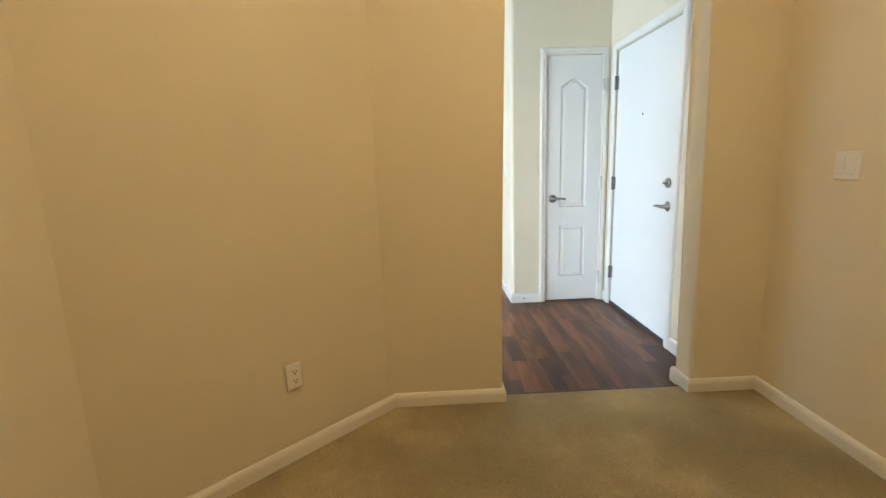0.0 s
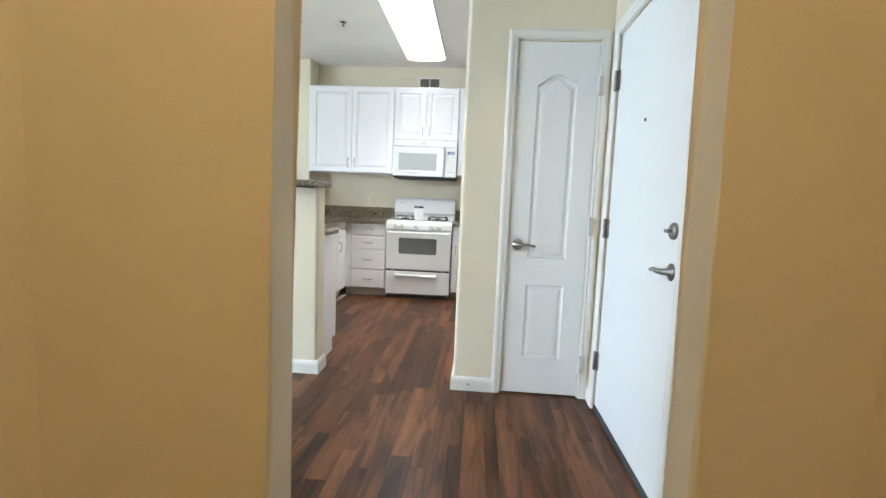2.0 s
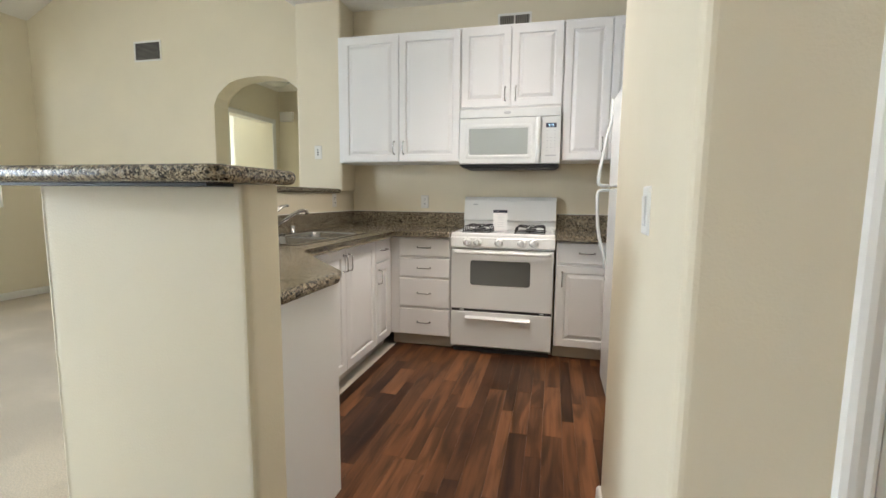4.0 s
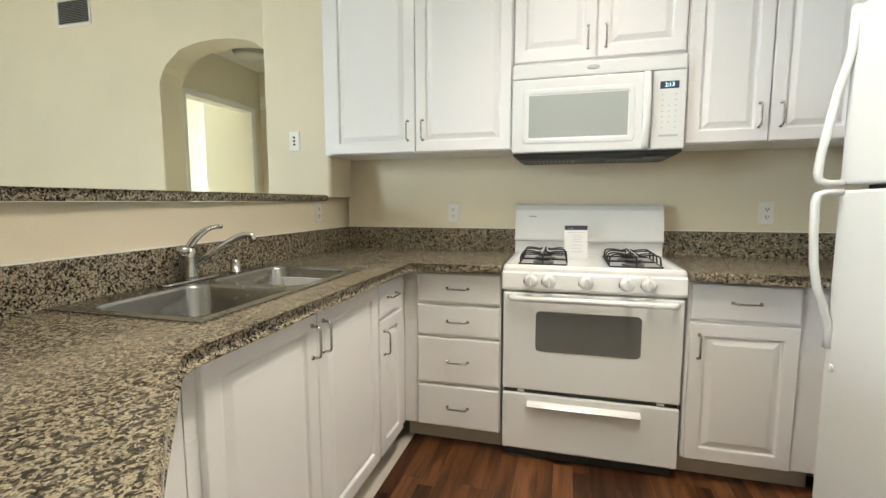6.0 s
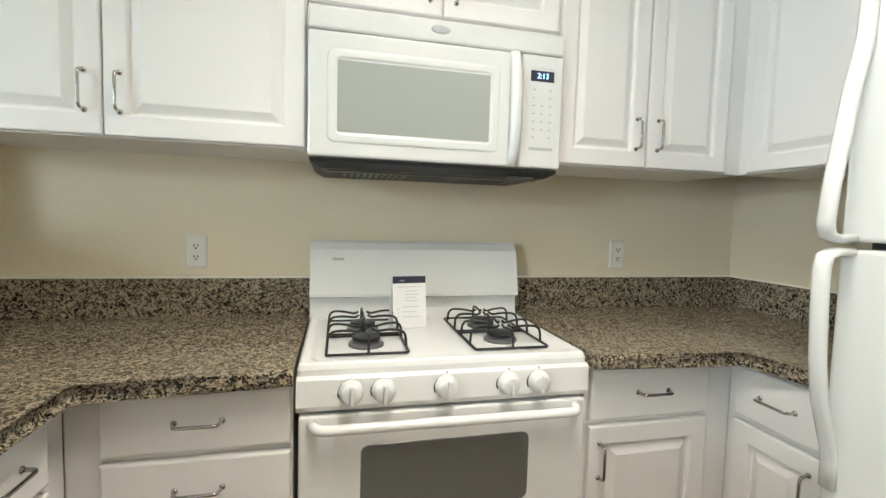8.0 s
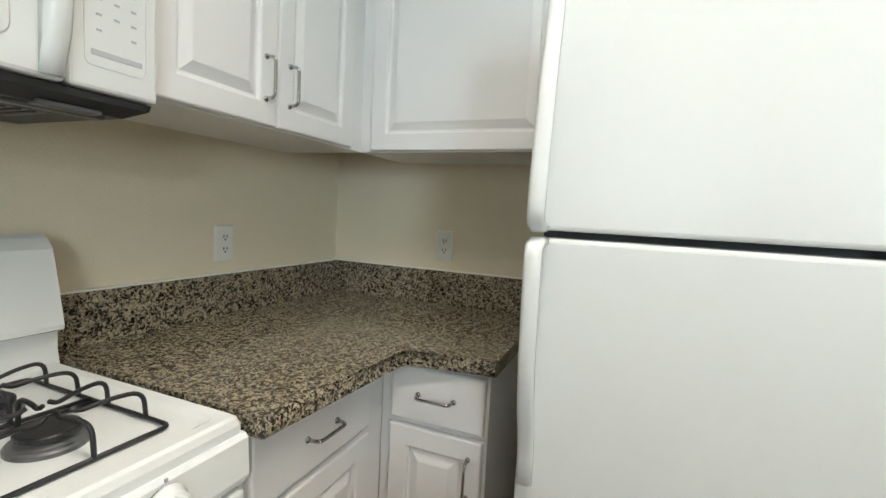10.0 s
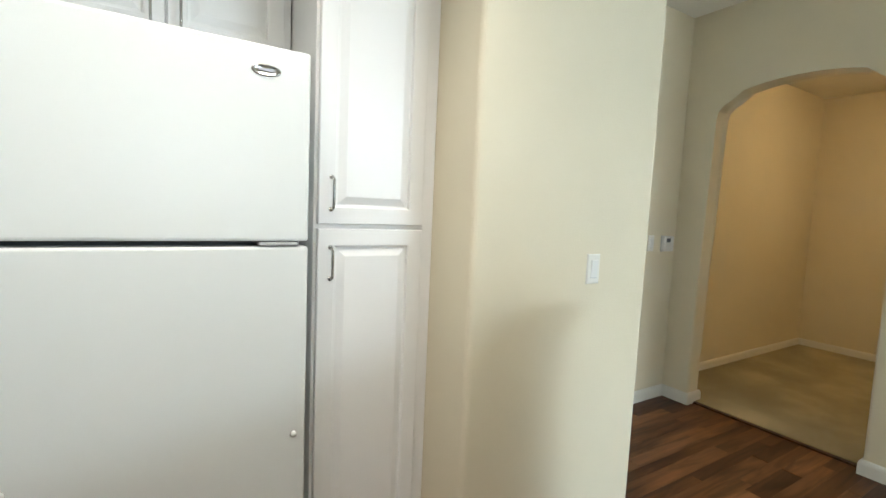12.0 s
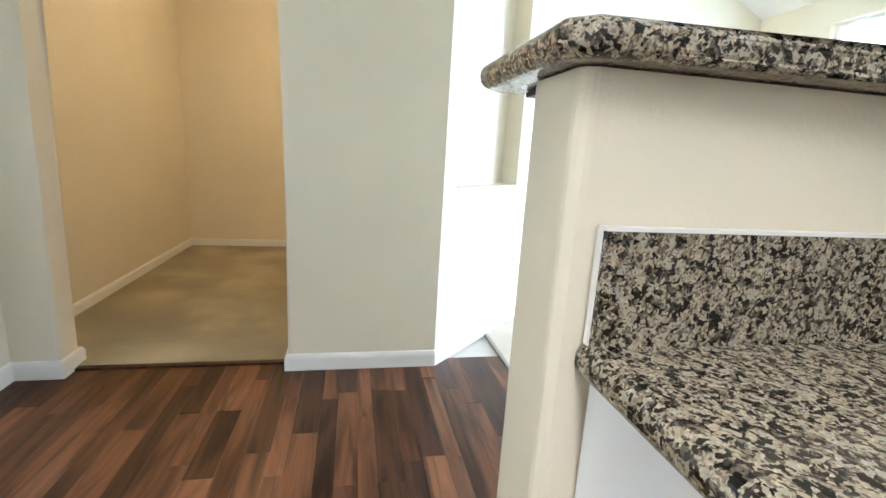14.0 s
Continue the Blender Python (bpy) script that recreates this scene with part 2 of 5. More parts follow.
def box(bm, x0, x1, y0, y1, z0, z1, bev=0.0, seg=2):
    v = bmesh.ops.create_cube(bm, size=1.0)["verts"]
    for q in v:
        q.co = Vector(((x0 + x1) / 2 + q.co.x * (x1 - x0), (y0 + y1) / 2 + q.co.y * (y1 - y0), (z0 + z1) / 2 + q.co.z * (z1 - z0)))
    if bev:
        es = list({e for q in v for e in q.link_edges})
        bmesh.ops.bevel(bm, geom=es, offset=bev, segments=seg, affect="EDGES", profile=0.5)
    return bm


def bx(*a, **k):
    return box(bmesh.new(), *a, **k)


def tube(bm, pts, r, seg=8, closed=False):
    pts = [Vector(p) for p in pts]
    n = len(pts)
    rings, up = [], None
    for i, p in enumerate(pts):
        if closed:
            d = pts[(i + 1) % n] - pts[i - 1]
        else:
            d = pts[min(i + 1, n - 1)] - pts[max(i - 1, 0)]
        d.normalize()
        if up is None:
            up = d.orthogonal().normalized()
        side = d.cross(up)
        if side.length < 1e-5:
            side = d.orthogonal()
        side.normalize()
        up = side.cross(d).normalized()
        rr = r[i] if isinstance(r, (list, tuple)) else r
        rings.append([bm.verts.new(p + rr * (math.cos(2 * math.pi * k / seg) * side + math.sin(2 * math.pi * k / seg) * up)) for k in range(seg)])
    for i in range(n if closed else n - 1):
        a, b = rings[i], rings[(i + 1) % n]
        for k in range(seg):
            bm.faces.new((a[k], a[(k + 1) % seg], b[(k + 1) % seg], b[k]))
    if not closed:
        bm.faces.new(rings[0])
        bm.faces.new(rings[-1])
    return bm


def arc_path(pts, rad, n=4):
    """A polyline with rounded corners."""
    pts = [Vector(p) for p in pts]
    out = [pts[0]]
    for a, b, c in zip(pts, pts[1:], pts[2:]):
        r = min(rad, (a - b).length * 0.49, (c - b).length * 0.49)
        p, q = b + (a - b).normalized() * r, b + (c - b).normalized() * r
        for k in range(n + 1):
            t = k / n
            out.append((1 - t) ** 2 * p + 2 * t * (1 - t) * b + t * t * q)
    return out + [pts[-1]]


def lathe(bm, prof, m=None, seg=24):
    """prof: (radius, height) rows, turned about z and laid at m."""
    m = m or Matrix()
    rings = [[bm.verts.new(m @ Vector((r * math.cos(2 * math.pi * k / seg), r * math.sin(2 * math.pi * k / seg), h))) for k in range(seg)] for r, h in prof]
    for a, b in zip(rings, rings[1:]):
        for k in range(seg):
            bm.faces.new((a[k], a[(k + 1) % seg], b[(k + 1) % seg], b[k]))
    bm.faces.new(rings[0])
    bm.faces.new(rings[-1])
    return bm


def prism(bm, pts, z0, z1, m=None, bev_top=0.0, bev_bot=0.0, seg=4):
    """An outline in x, y drawn up from z0 to z1."""
    m = m or Matrix()
    lo = [bm.verts.new(m @ Vector((x, y, z0))) for x, y in pts]
    hi = [bm.verts.new(m @ Vector((x, y, z1))) for x, y in pts]
    n = len(pts)
    bm.faces.new(lo[::-1])
    bm.faces.new(hi)
    for k in range(n):
        bm.faces.new((lo[k], lo[(k + 1) % n], hi[(k + 1) % n], hi[k]))
    for ring, off in ((hi, bev_top), (lo, bev_bot)):
        if off:
            es = [e for e in bm.edges if e.verts[0] in ring and e.verts[1] in ring]
            bmesh.ops.bevel(bm, geom=es, offset=off, segments=seg, affect="EDGES", profile=0.5)
    return bm


XZ = Matrix(((1, 0, 0, 0), (0, 0, 1, 0), (0, 1, 0, 0), (0, 0, 0, 1)))  # outline x, y -> world x, z; depth -> y


def rings_mesh(bm, loops, cap_last=True, cap_first=False):
    vs = [[bm.verts.new(p) for p in lp] for lp in loops]
    for a, b in zip(vs, vs[1:]):
        n = len(a)
        for k in range(n):
            bm.faces.new((a[k], a[(k + 1) % n], b[(k + 1) % n], b[k]))
    if cap_last:
        bm.faces.new(vs[-1])
    if cap_first:
        bm.faces.new(vs[0])
    return bm


def rect_loop(x0, x1, z0, z1, y):
    return [Vector((x0, y, z0)), Vector((x1, y, z0)), Vector((x1, y, z1)), Vector((x0, y, z1))]


def panel_front(bm, w, h, thick=0.019, stile=0.055, flat=False):
    """A raised-panel door in x, z, its back at y = 0 and its front towards -y; a rounded rim, a groove and a raised field."""
    f = -thick
    rows = [(0.0, 0.0), (0.0, f + 0.004), (0.0015, f + 0.0012), (0.004, f), (stile - 0.004, f), (stile, f + 0.0015), (stile + 0.003, f + 0.0110), (stile + 0.009, f + 0.0115), (stile + 0.031, f + 0.0015), (stile + 0.034, f + 0.0005)]
    if flat or min(w, h) < 2 * (stile + 0.045):
        rows = [(0.0, 0.0), (0.0, f + 0.006), (0.002, f + 0.002), (0.007, f)]
    return rings_mesh(bm, [rect_loop(i, w - i, i, h - i, y) for i, y in rows], True, True)


def pull(bm, length=0.1, out=0.03, r=0.0042):
    """A wire pull along x, standing out towards -y from y = 0, with two small feet."""
    tube(bm, arc_path([(-length / 2, 0, 0), (-length / 2 * 0.94, -out, 0), (length / 2 * 0.94, -out, 0), (length / 2, 0, 0)], 0.014, 4), r, 8)
    for s in (-1, 1):
        lathe(bm, [(0.0075, -0.001), (0.0075, 0.003), (0.005, 0.006)], pose(s * length / 2, 0, 0, 90), 10)
    return bm


# the frame of a wall face: local x runs along the wall, -y looks into the room
def face(x, y, z, rz):
    return pose(x, y, z, 0, 0, rz)


# ---- structure ----
WN, WE = 6.78, 2.85          # kitchen walls
CEIL = 2.79
STUB = 6.52                  # short wall beside the hanging cabinets
LN, LW, LS = 6.93, -4.04, -1.30
AY0, AY1 = 2.03, 2.18        # wall between den and entry
AX0, AX1 = 1.60, 2.58       # its opening
DE, DS, DW, DC = 2.935, -0.62, 0.17, 2.70
CX, CY, RY = 1.965, 3.70, 4.60   # closet block
PX = 2.20                    # pantry front
EX = 2.775                   # entry wall with the front door
FD0, FD1, FDH = 2.65, 3.56, 2.05
CD0, CD1, CDH = 2.260, 2.705, 2.058
SLOPE_X, RIDGE_X, RIDGE_Z, LWZ = -0.45, -2.2, 3.94, 3.08

structure("floor", bx(-5.0, 4.0, -2.0, 11.0, -0.30, -0.012), "kick_paint", "plain slab below carpet and planks", "floor")

# carpets
structure("carpet_living", prism(bmesh.new(), [(LW, LS), (0.03, LS), (0.03, 1.25), (0.46, 1.80), (0.46, 4.0), (-0.1, 4.6), (-0.1, 6.9), (-0.5, 11), (LW, 11)], -0.012, 0.006), "carpet_living", "pale beige cut-pile carpet, worn and brushed", "carpet")
structure("carpet_den", prism(bmesh.new(), [(DE + 0.05, DS), (DE + 0.05, 2.02), (AX1 + 0.05, 2.02), (AX1 + 0.05, 2.085), (AX0 - 0.05, 2.085), (AX0 - 0.05, 2.06), (1.02, 2.06), (0.13, 1.19), (0.13, DS)], -0.012, 0.016), "carpet_den", "tan cut-pile carpet of the den", "carpet")

# kitchen walls
structure("wall_north", bx(-0.05, 3.0, WN, WN + 0.14, 0, CEIL), "wall_paint", "cream painted kitchen wall", "wall")
structure("wall_east", bx(WE, WE + 0.14, RY - 0.1, WN, 0, CEIL), "wall_paint", "cream painted kitchen wall", "wall")
bm = bmesh.new()
prism(bm, [(-0.03, STUB), (-0.03, WN + 0.3), (SLOPE_X, WN + 0.3), (SLOPE_X, STUB)], 1.225, 3.1)
prism(bm, [(-0.07, STUB + 0.001), (-0.07, WN + 0.3), (SLOPE_X, WN + 0.3), (SLOPE_X, STUB + 0.001)], 0, 1.224)
bmesh.ops.bevel(bm, geom=[e for e in bm.edges if abs(e.verts[0].co.z - e.verts[1].co.z) > 1 and e.verts[0].co.y < STUB + 0.01 and max(e.verts[0].co.z, e.verts[1].co.z) > 2], offset=0.018, segments=4, affect="EDGES", profile=0.5)
structure("wall_stub", bm, "wall_paint", "cream wall beside the hanging cabinets", "wall")


def arch_pts(x0, x1, spring, rise, n=14):
    """From x1 over the crown to x0, a flat elliptical arch."""
    c, a = (x0 + x1) / 2, (x1 - x0) / 2
    return [(c + a * math.cos(math.pi * k / n), spring + rise * math.sin(math.pi * k / n) ** 0.8) for k in range(n + 1)]


def arch_wall(name, x0, x1, jl, jr, spring, rise, top, y0, y1, label, rnd=0.02):
    out = [(x0, 0), (jl, 0)] + arch_pts(jl, jr, spring, rise)[::-1] + [(jr, 0), (x1, 0), (x1, top), (x0, top)]
    bm = prism(bmesh.new(), out, y0, y1, XZ)
    es = [e for e in bm.edges if abs(e.verts[0].co.y - e.verts[1].co.y) < 1e-5 and all(jl - 0.001 <= v.co.x <= jr + 0.001 and v.co.z < spring + rise + 0.001 for v in e.verts) and not all(v.co.z < 0.001 for v in e.verts)]
    bmesh.ops.bevel(bm, geom=es, offset=rnd, segments=4, affect="EDGES", profile=0.5)
    return structure(name, bm, "wall_paint", label, "wall")


arch_wall("wall_living_north", LW - 0.14, SLOPE_X + 0.01, -1.64, -0.62, 2.08, 0.26, 4.1, LN, LN + 0.20, "cream wall with an arched opening to the hall")
arch_wall("wall_den_arch", 0.86, DE + 0.14, AX0, AX1, 2.05, 0.20, CEIL, AY0, AY1, "cream wall with an arched opening to the den", 0.026)


def wall_rect_hole(name, m, length, height, holes, thick, label, mat="wall_paint"):
    """A wall along local x from 0 to length, its room face at y = 0; holes (x0, x1, z0, z1) go through."""
    bm = bmesh.new()
    xs = sorted({0, length, *[h[0] for h in holes], *[h[1] for h in holes]})
    for a, b in zip(xs, xs[1:]):
        zs = [(h[2], h[3]) for h in holes if h[0] <= a and b <= h[1]]
        z = 0
        for h0, h1 in sorted(zs):
            if h0 > z:
                box(bm, a, b, 0, thick, z, h0)
            z = h1
        if height > z:
            box(bm, a, b, 0, thick, z, height)
    bmesh.ops.transform(bm, matrix=m, verts=bm.verts)
    return structure(name, bm, mat, label, "wall")


# entry wall (front door), closet front
wall_rect_hole("wall_entry", pose(EX, CY + 0.15, 0, 0, 0, -90), CY + 0.15 - AY1, CEIL, [(CY + 0.15 - FD1 - 0.01, CY + 0.15 - FD0 + 0.01, 0, FDH)], 0.14, "cream entry wall round the front door")
bm = bmesh.new()
out = [(CX, CY), (CD0 - 0.01, CY), (CD0 - 0.01, CY + 0.11), (CX + 0.11, CY + 0.11), (CX + 0.11, RY - 0.11), (PX + 0.02, RY - 0.11), (3.0, RY - 0.11), (3.0, RY), (CX, RY)]
prism(bm, out, 0, CEIL)
bmesh.ops.bevel(bm, geom=[e for e in bm.edges if abs(e.verts[0].co.z - e.verts[1].co.z) > 1 and abs(e.verts[0].co.x - CX) < 0.001], offset=0.022, segments=4, affect="EDGES", profile=0.5)
structure("wall_closet", bm, "wall_paint", "cream closet wall with rounded corners", "wall")
bm = bx(CD0 - 0.01, CD1 + 0.01, CY, CY + 0.11, CDH, CEIL)
box(bm, CD1 + 0.01, EX, CY, CY + 0.11, 0, CEIL)
structure("wall_closet_front", bm, "wall_paint", "cream wall round the closet door", "wall")
structure("wall_closet_back", bx(CX + 0.12, EX + 0.1, 4.1, 4.15, 0, CEIL), "wall_paint", "inside of the closet", "wall")

# den walls
structure("wall_den_east", bx(DE, DE + 0.14, DS - 0.14, AY0, 0, DC), "wall_paint", "cream den wall", "wall")
structure("wall_den_south", bx(DW - 0.14, DE, DS - 0.14, DS, 0, DC), "wall_paint", "cream den wall", "wall")
structure("wall_den_west", bx(DW - 0.14, DW, LS, 1.19, 0, 3.9), "wall_paint", "cream den wall", "wall")
structure("ceiling_den", bx(DW - 0.1, DE + 0.1, DS - 0.1, AY0 + 0.01, DC, DC + 0.1), "ceiling_paint", "off-white den ceiling", "ceiling")

# slanting wall between den and living room, with a niche on the living side
bm = bmesh.new()
A, B = Vector((0.862, 2.18)), Vector((0.017, 1.335))
d = (B - A).normalized()
nrm = Vector((-d.y, d.x)) * -1
if nrm.x > 0:
    nrm = -nrm
prism(bm, [(A.x, A.y), (B.x, B.y), (DW - 0.14, 1.19), (DW, 1.19), (1.04, 2.06), (1.04, 2.10)], 0, 0.93)
N0, N1 = A + d * 0.12, A + d * 0.84
inn = -nrm * 0.11
prism(bm, [(A.x, A.y), (N0.x, N0.y), ((N0 + inn).x, (N0 + inn).y), ((N1 + inn).x, (N1 + inn).y), (N1.x, N1.y), (B.x, B.y), (DW - 0.14, 1.19), (DW, 1.19), (1.04, 2.06), (1.04, 2.10)], 0.93, 2.25)
prism(bm, [(A.x, A.y), (B.x, B.y), (DW - 0.14, 1.19), (DW, 1.19), (1.04, 2.06), (1.04, 2.10)], 2.25, 3.9)
structure("wall_den_slant", bm, "wall_paint", "slanting cream wall with a shallow niche and ledge", "wall")
structure("wall_living_south", bx(LW - 0.14, DW, LS - 0.14, LS, 0, 4.1), "wall_paint", "cream living room wall", "wall")
WIN_A, WIN_B = (4.5, 6.53, 1.02, 2.57), (-0.3, 2.5, 0.06, 2.80)
wall_rect_hole("wall_living_west", pose(LW, LS - 0.1, 0, 0, 0, 90), LN - LS + 0.3, 3.2, [(WIN_A[0] - LS + 0.1, WIN_A[1] - LS + 0.1, WIN_A[2], WIN_A[3]), (WIN_B[0] - LS + 0.1, WIN_B[1] - LS + 0.1, WIN_B[2], WIN_B[3])], 0.16, "cream living room wall with a window and a patio door")

# ceilings
structure("ceiling", bx(SLOPE_X, 3.1, AY1 - 0.05, WN + 0.2, CEIL, CEIL + 0.1), "ceiling_paint", "off-white flat kitchen ceiling", "ceiling")
bm = bmesh.new()
prism(bm, [(SLOPE_X, CEIL), (RIDGE_X, RIDGE_Z), (LW - 0.14, LWZ - 0.06), (LW - 0.14, LWZ + 0.06), (RIDGE_X, RIDGE_Z + 0.12), (SLOPE_X, CEIL + 0.14)], AY1 - 0.05, LN + 0.05, XZ)
prism(bm, [(DW - 0.02, CEIL + 0.02), (SLOPE_X, CEIL), (RIDGE_X, RIDGE_Z), (LW - 0.14, LWZ - 0.06), (LW - 0.14, LWZ + 0.06), (RIDGE_X, RIDGE_Z + 0.12), (SLOPE_X, CEIL + 0.14), (DW - 0.02, CEIL + 0.14)], LS - 0.1, AY1 - 0.05, XZ)
structure("ceiling_living", bm, "ceiling_paint", "off-white vaulted living room ceiling", "ceiling")
structure("ceiling_entry", bx(DW - 0.1, 1.2, 1.0, AY1 - 0.05, CEIL + 0.02, CEIL + 0.12), "ceiling_paint", "off-white ceiling", "ceiling")

# hall beyond the arch; an open bedroom doorway in its side wall
HX, HY = -1.75, 8.22
BD0, BD1, BDH = 7.27, 8.07, 2.08
structure("wall_hall_north", bx(HX, -0.1, HY, HY + 0.1, 0, 2.53), "wall_paint", "cream hall wall", "wall")
structure("wall_hall_end", bx(-0.25, -0.13, LN + 0.2, HY, 0, 2.505), "wall_paint", "cream hall wall", "wall")
wall_rect_hole("wall_hall_side", pose(HX, LN + 0.2, 0, 0, 0, 90), HY - LN - 0.1, 2.53, [(BD0 - LN - 0.2, BD1 - LN - 0.2, 0, BDH)], 0.12, "cream hall wall with an open doorway")
structure("ceiling_hall", bx(HX - 0.1, -0.1, LN + 0.18, HY + 0.1, 2.50, 2.58), "ceiling_paint", "cream hall ceiling", "ceiling")
structure("wall_bedroom_north", bx(-4.6, HX - 0.12, 9.9, 10.0, 0, 2.85), "wall_paint", "cream bedroom wall in full daylight", "wall")
wall_rect_hole("wall_bedroom_west", pose(-4.6, LN + 0.2, 0, 0, 0, 90), 2.87, 2.85, [(0.12, 1.72, 0.55, 2.42)], 0.1, "cream bedroom wall with a window")
structure("wall_bedroom_east", bx(-2.34, HX - 0.12, 8.10, 9.9, 0, 2.85), "wall_paint", "cream bedroom wall beside the doorway", "wall")
structure("ceiling_bedroom", bx(-4.7, HX - 0.12, LN + 0.18, 10.0, 2.85, 2.95), "ceiling_paint", "off-white bedroom ceiling", "ceiling")
structure("backdrop", bx(-9.0, -8.9, -30, 34, -6, 14), "sky_backdrop", "bright hazy daylight outside the windows", "sky")

# bar wall: end block, slant, long side
PONY_Z = 1.20
OUT = [(1.076, 3.788), (0.475, 3.788), (0.462, 3.794), (-0.20, 4.468), (-0.20, STUB), (-0.07, STUB), (-0.07, 4.56), (0.565, 3.922), (1.076, 3.922)]
bm = prism(bmesh.new(), OUT, 0, PONY_Z)
bmesh.ops.bevel(bm, geom=[e for e in bm.edges if abs(e.verts[0].co.z - e.verts[1].co.z) > 1 and e.verts[0].co.x > 0.4 and e.verts[0].co.y < 3.95], offset=0.018, segments=4, affect="EDGES", profile=0.5)
structure("wall_bar", bm, "wall_paint", "half-height cream wall below the granite bar", "wall")


def baseboard(name, pts, h=0.087, t=0.014, closed=False):
    """A skirting with a rounded top along a line of x, y; it stands to the left of the line."""
    bm = bmesh.new()
    prof = [(0, 0), (t, 0), (t, h * 0.72), (t * 0.8, h * 0.86), (t * 0.45, h * 0.96), (0, h)]
    P = [Vector(p) for p in pts]
    rows = []
    for i, p in enumerate(P):
        d0 = (P[i] - P[i - 1]).normalized() if i else (P[1] - P[0]).normalized()
        d1 = (P[i + 1] - P[i]).normalized() if i < len(P) - 1 else d0
        n0, n1 = Vector((-d0.y, d0.x)), Vector((-d1.y, d1.x))
        mit = (n0 + n1)
        mit = mit / max(0.4, mit.dot(n0))
        rows.append([Vector((p.x + mit.x * o, p.y + mit.y * o, z)) for o, z in prof])
    rings_mesh(bm, rows, True, True)
    return structure(name, bm, "trim_paint", "white painted baseboard", "baseboard")


baseboard("baseboard", [(0.60, 3.788), (1.076, 3.788), (1.076, 3.922), (1.05, 3.922)][::-1])
baseboard("baseboard", [(CD0 - 0.055, CY), (CX, CY), (CX, RY), (PX, RY)])
baseboard("baseboard", [(CD1 + 0.055, CY), (EX, CY), (EX, FD1 + 0.075)][::-1])
baseboard("baseboard", [(EX, FD0 - 0.075), (EX, AY1), (AX1, AY1), (AX1, AY0), (DE, AY0), (DE, DS), (DW, DS), (DW, 1.19), (1.04, 2.03), (AX0, AY0), (AX0, AY1), (0.862, AY1), (0.017, 1.335)][::-1])
baseboard("baseboard", [(-0.20, STUB - 0.01), (-0.20, 4.468), (0.468, 3.788), (0.60, 3.788)][::-1])
baseboard("baseboard", [(SLOPE_X, LN), (-0.62, LN)])
baseboard("baseboard", [(-1.64, LN), (LW, LN), (LW, 2.52)])
structure("trim", bx(0.450, 0.472, 1.80, 3.80, -0.01, 0.010, bev=0.004), "hinge_metal", "dark metal edge between carpet and planks", "trim")
structure("trim", bx(AX0, AX1, 2.080, 2.116, -0.01, 0.012, bev=0.004), "laminate_wood", "dark red-brown wooden strip between den carpet and planks", "trim")


# ---- doors of the entry ----
def casing(name, m, w, h, side=0.058, t=0.016, label="white painted door casing"):
    """Moulded casing round an opening of width w and height h; local x along the wall, -y into the room."""
    ob = thing(name, m, label, "door casing", "", "structure")
    prof = [(0, 0), (0, t * 0.55), (0.008, t * 0.8), (0.016, t * 0.72), (0.030, t), (side - 0.012, t), (side - 0.003, t * 0.7), (side, 0)]
    rows = []
    for cx, cz, dx, dz in ((0, 0, -1, 0), (0, h, -1, 1), (w, h, 1, 1), (w, 0, 1, 0)):
        rows.append([Vector((cx + dx * o, -q, cz + dz * o)) for o, q in prof])
    part("casing_frame", rings_mesh(bmesh.new(), rows, True, True), "trim_paint", ob)
    return ob


def side_loop(x0, x1, z0, z1, y, arch=0.0, n=18):
    """A closed line with n points a side; the top may rise in a shouldered curve by arch."""
    out = []
    for k in range(n):
        out.append(Vector((x0 + (x1 - x0) * k / n, y, z0)))
    for k in range(n):
        out.append(Vector((x1, y, z0 + (z1 - z0) * k / n)))
    for k in range(n):
        u = k / n
        out.append(Vector((x1 - (x1 - x0) * u, y, z1 + arch * (0.5 - 0.5 * math.cos(2 * math.pi * u)) ** 0.75)))
    for k in range(n):
        out.append(Vector((x0, y, z1 - (z1 - z0) * k / n)))
    return out


def moulded_leaf(bm, w, h, t, panels):
    """A moulded two-panel leaf; panels: (x0, x1, z0, z1, arch), stacked upwards."""
    cuts = [0.0] + [(a[3] + a[4] + b[2]) / 2 for a, b in zip(panels, panels[1:])] + [h]
    for (x0, x1, z0, z1, arch), c0, c1 in zip(panels, cuts, cuts[1:]):
        loops = [side_loop(0, w, c0, c1, -t)]
        for o, y in ((0, -t), (0.006, -t + 0.007), (0.016, -t + 0.008), (0.034, -t + 0.002), (0.05, -t + 0.0015)):
            loops.append(side_loop(x0 + o, x1 - o, z0 + o, z1 - o, y, arch))
        rings_mesh(bm, loops, True)
    rings_mesh(bm, [rect_loop(0, w, 0, h, -t), rect_loop(0, w, 0, h, 0)], True)
    return bm


def hinge(parent, x, z, mat="hinge_metal"):
    h = bmesh.new()
    lathe(h, [(0.004, -0.054), (0.0085, -0.051), (0.0085, 0.051), (0.004, 0.054)], pose(x, -0.062, z), 12)
    box(h, x - 0.003, x + 0.003, -0.062, -0.030, z - 0.05, z + 0.05, 0.001, 1)
    box(h, x, x + 0.024, -0.052, -0.044, z - 0.05, z + 0.05, 0.001, 1)
    return part("hinge", h, mat, parent, "", True)


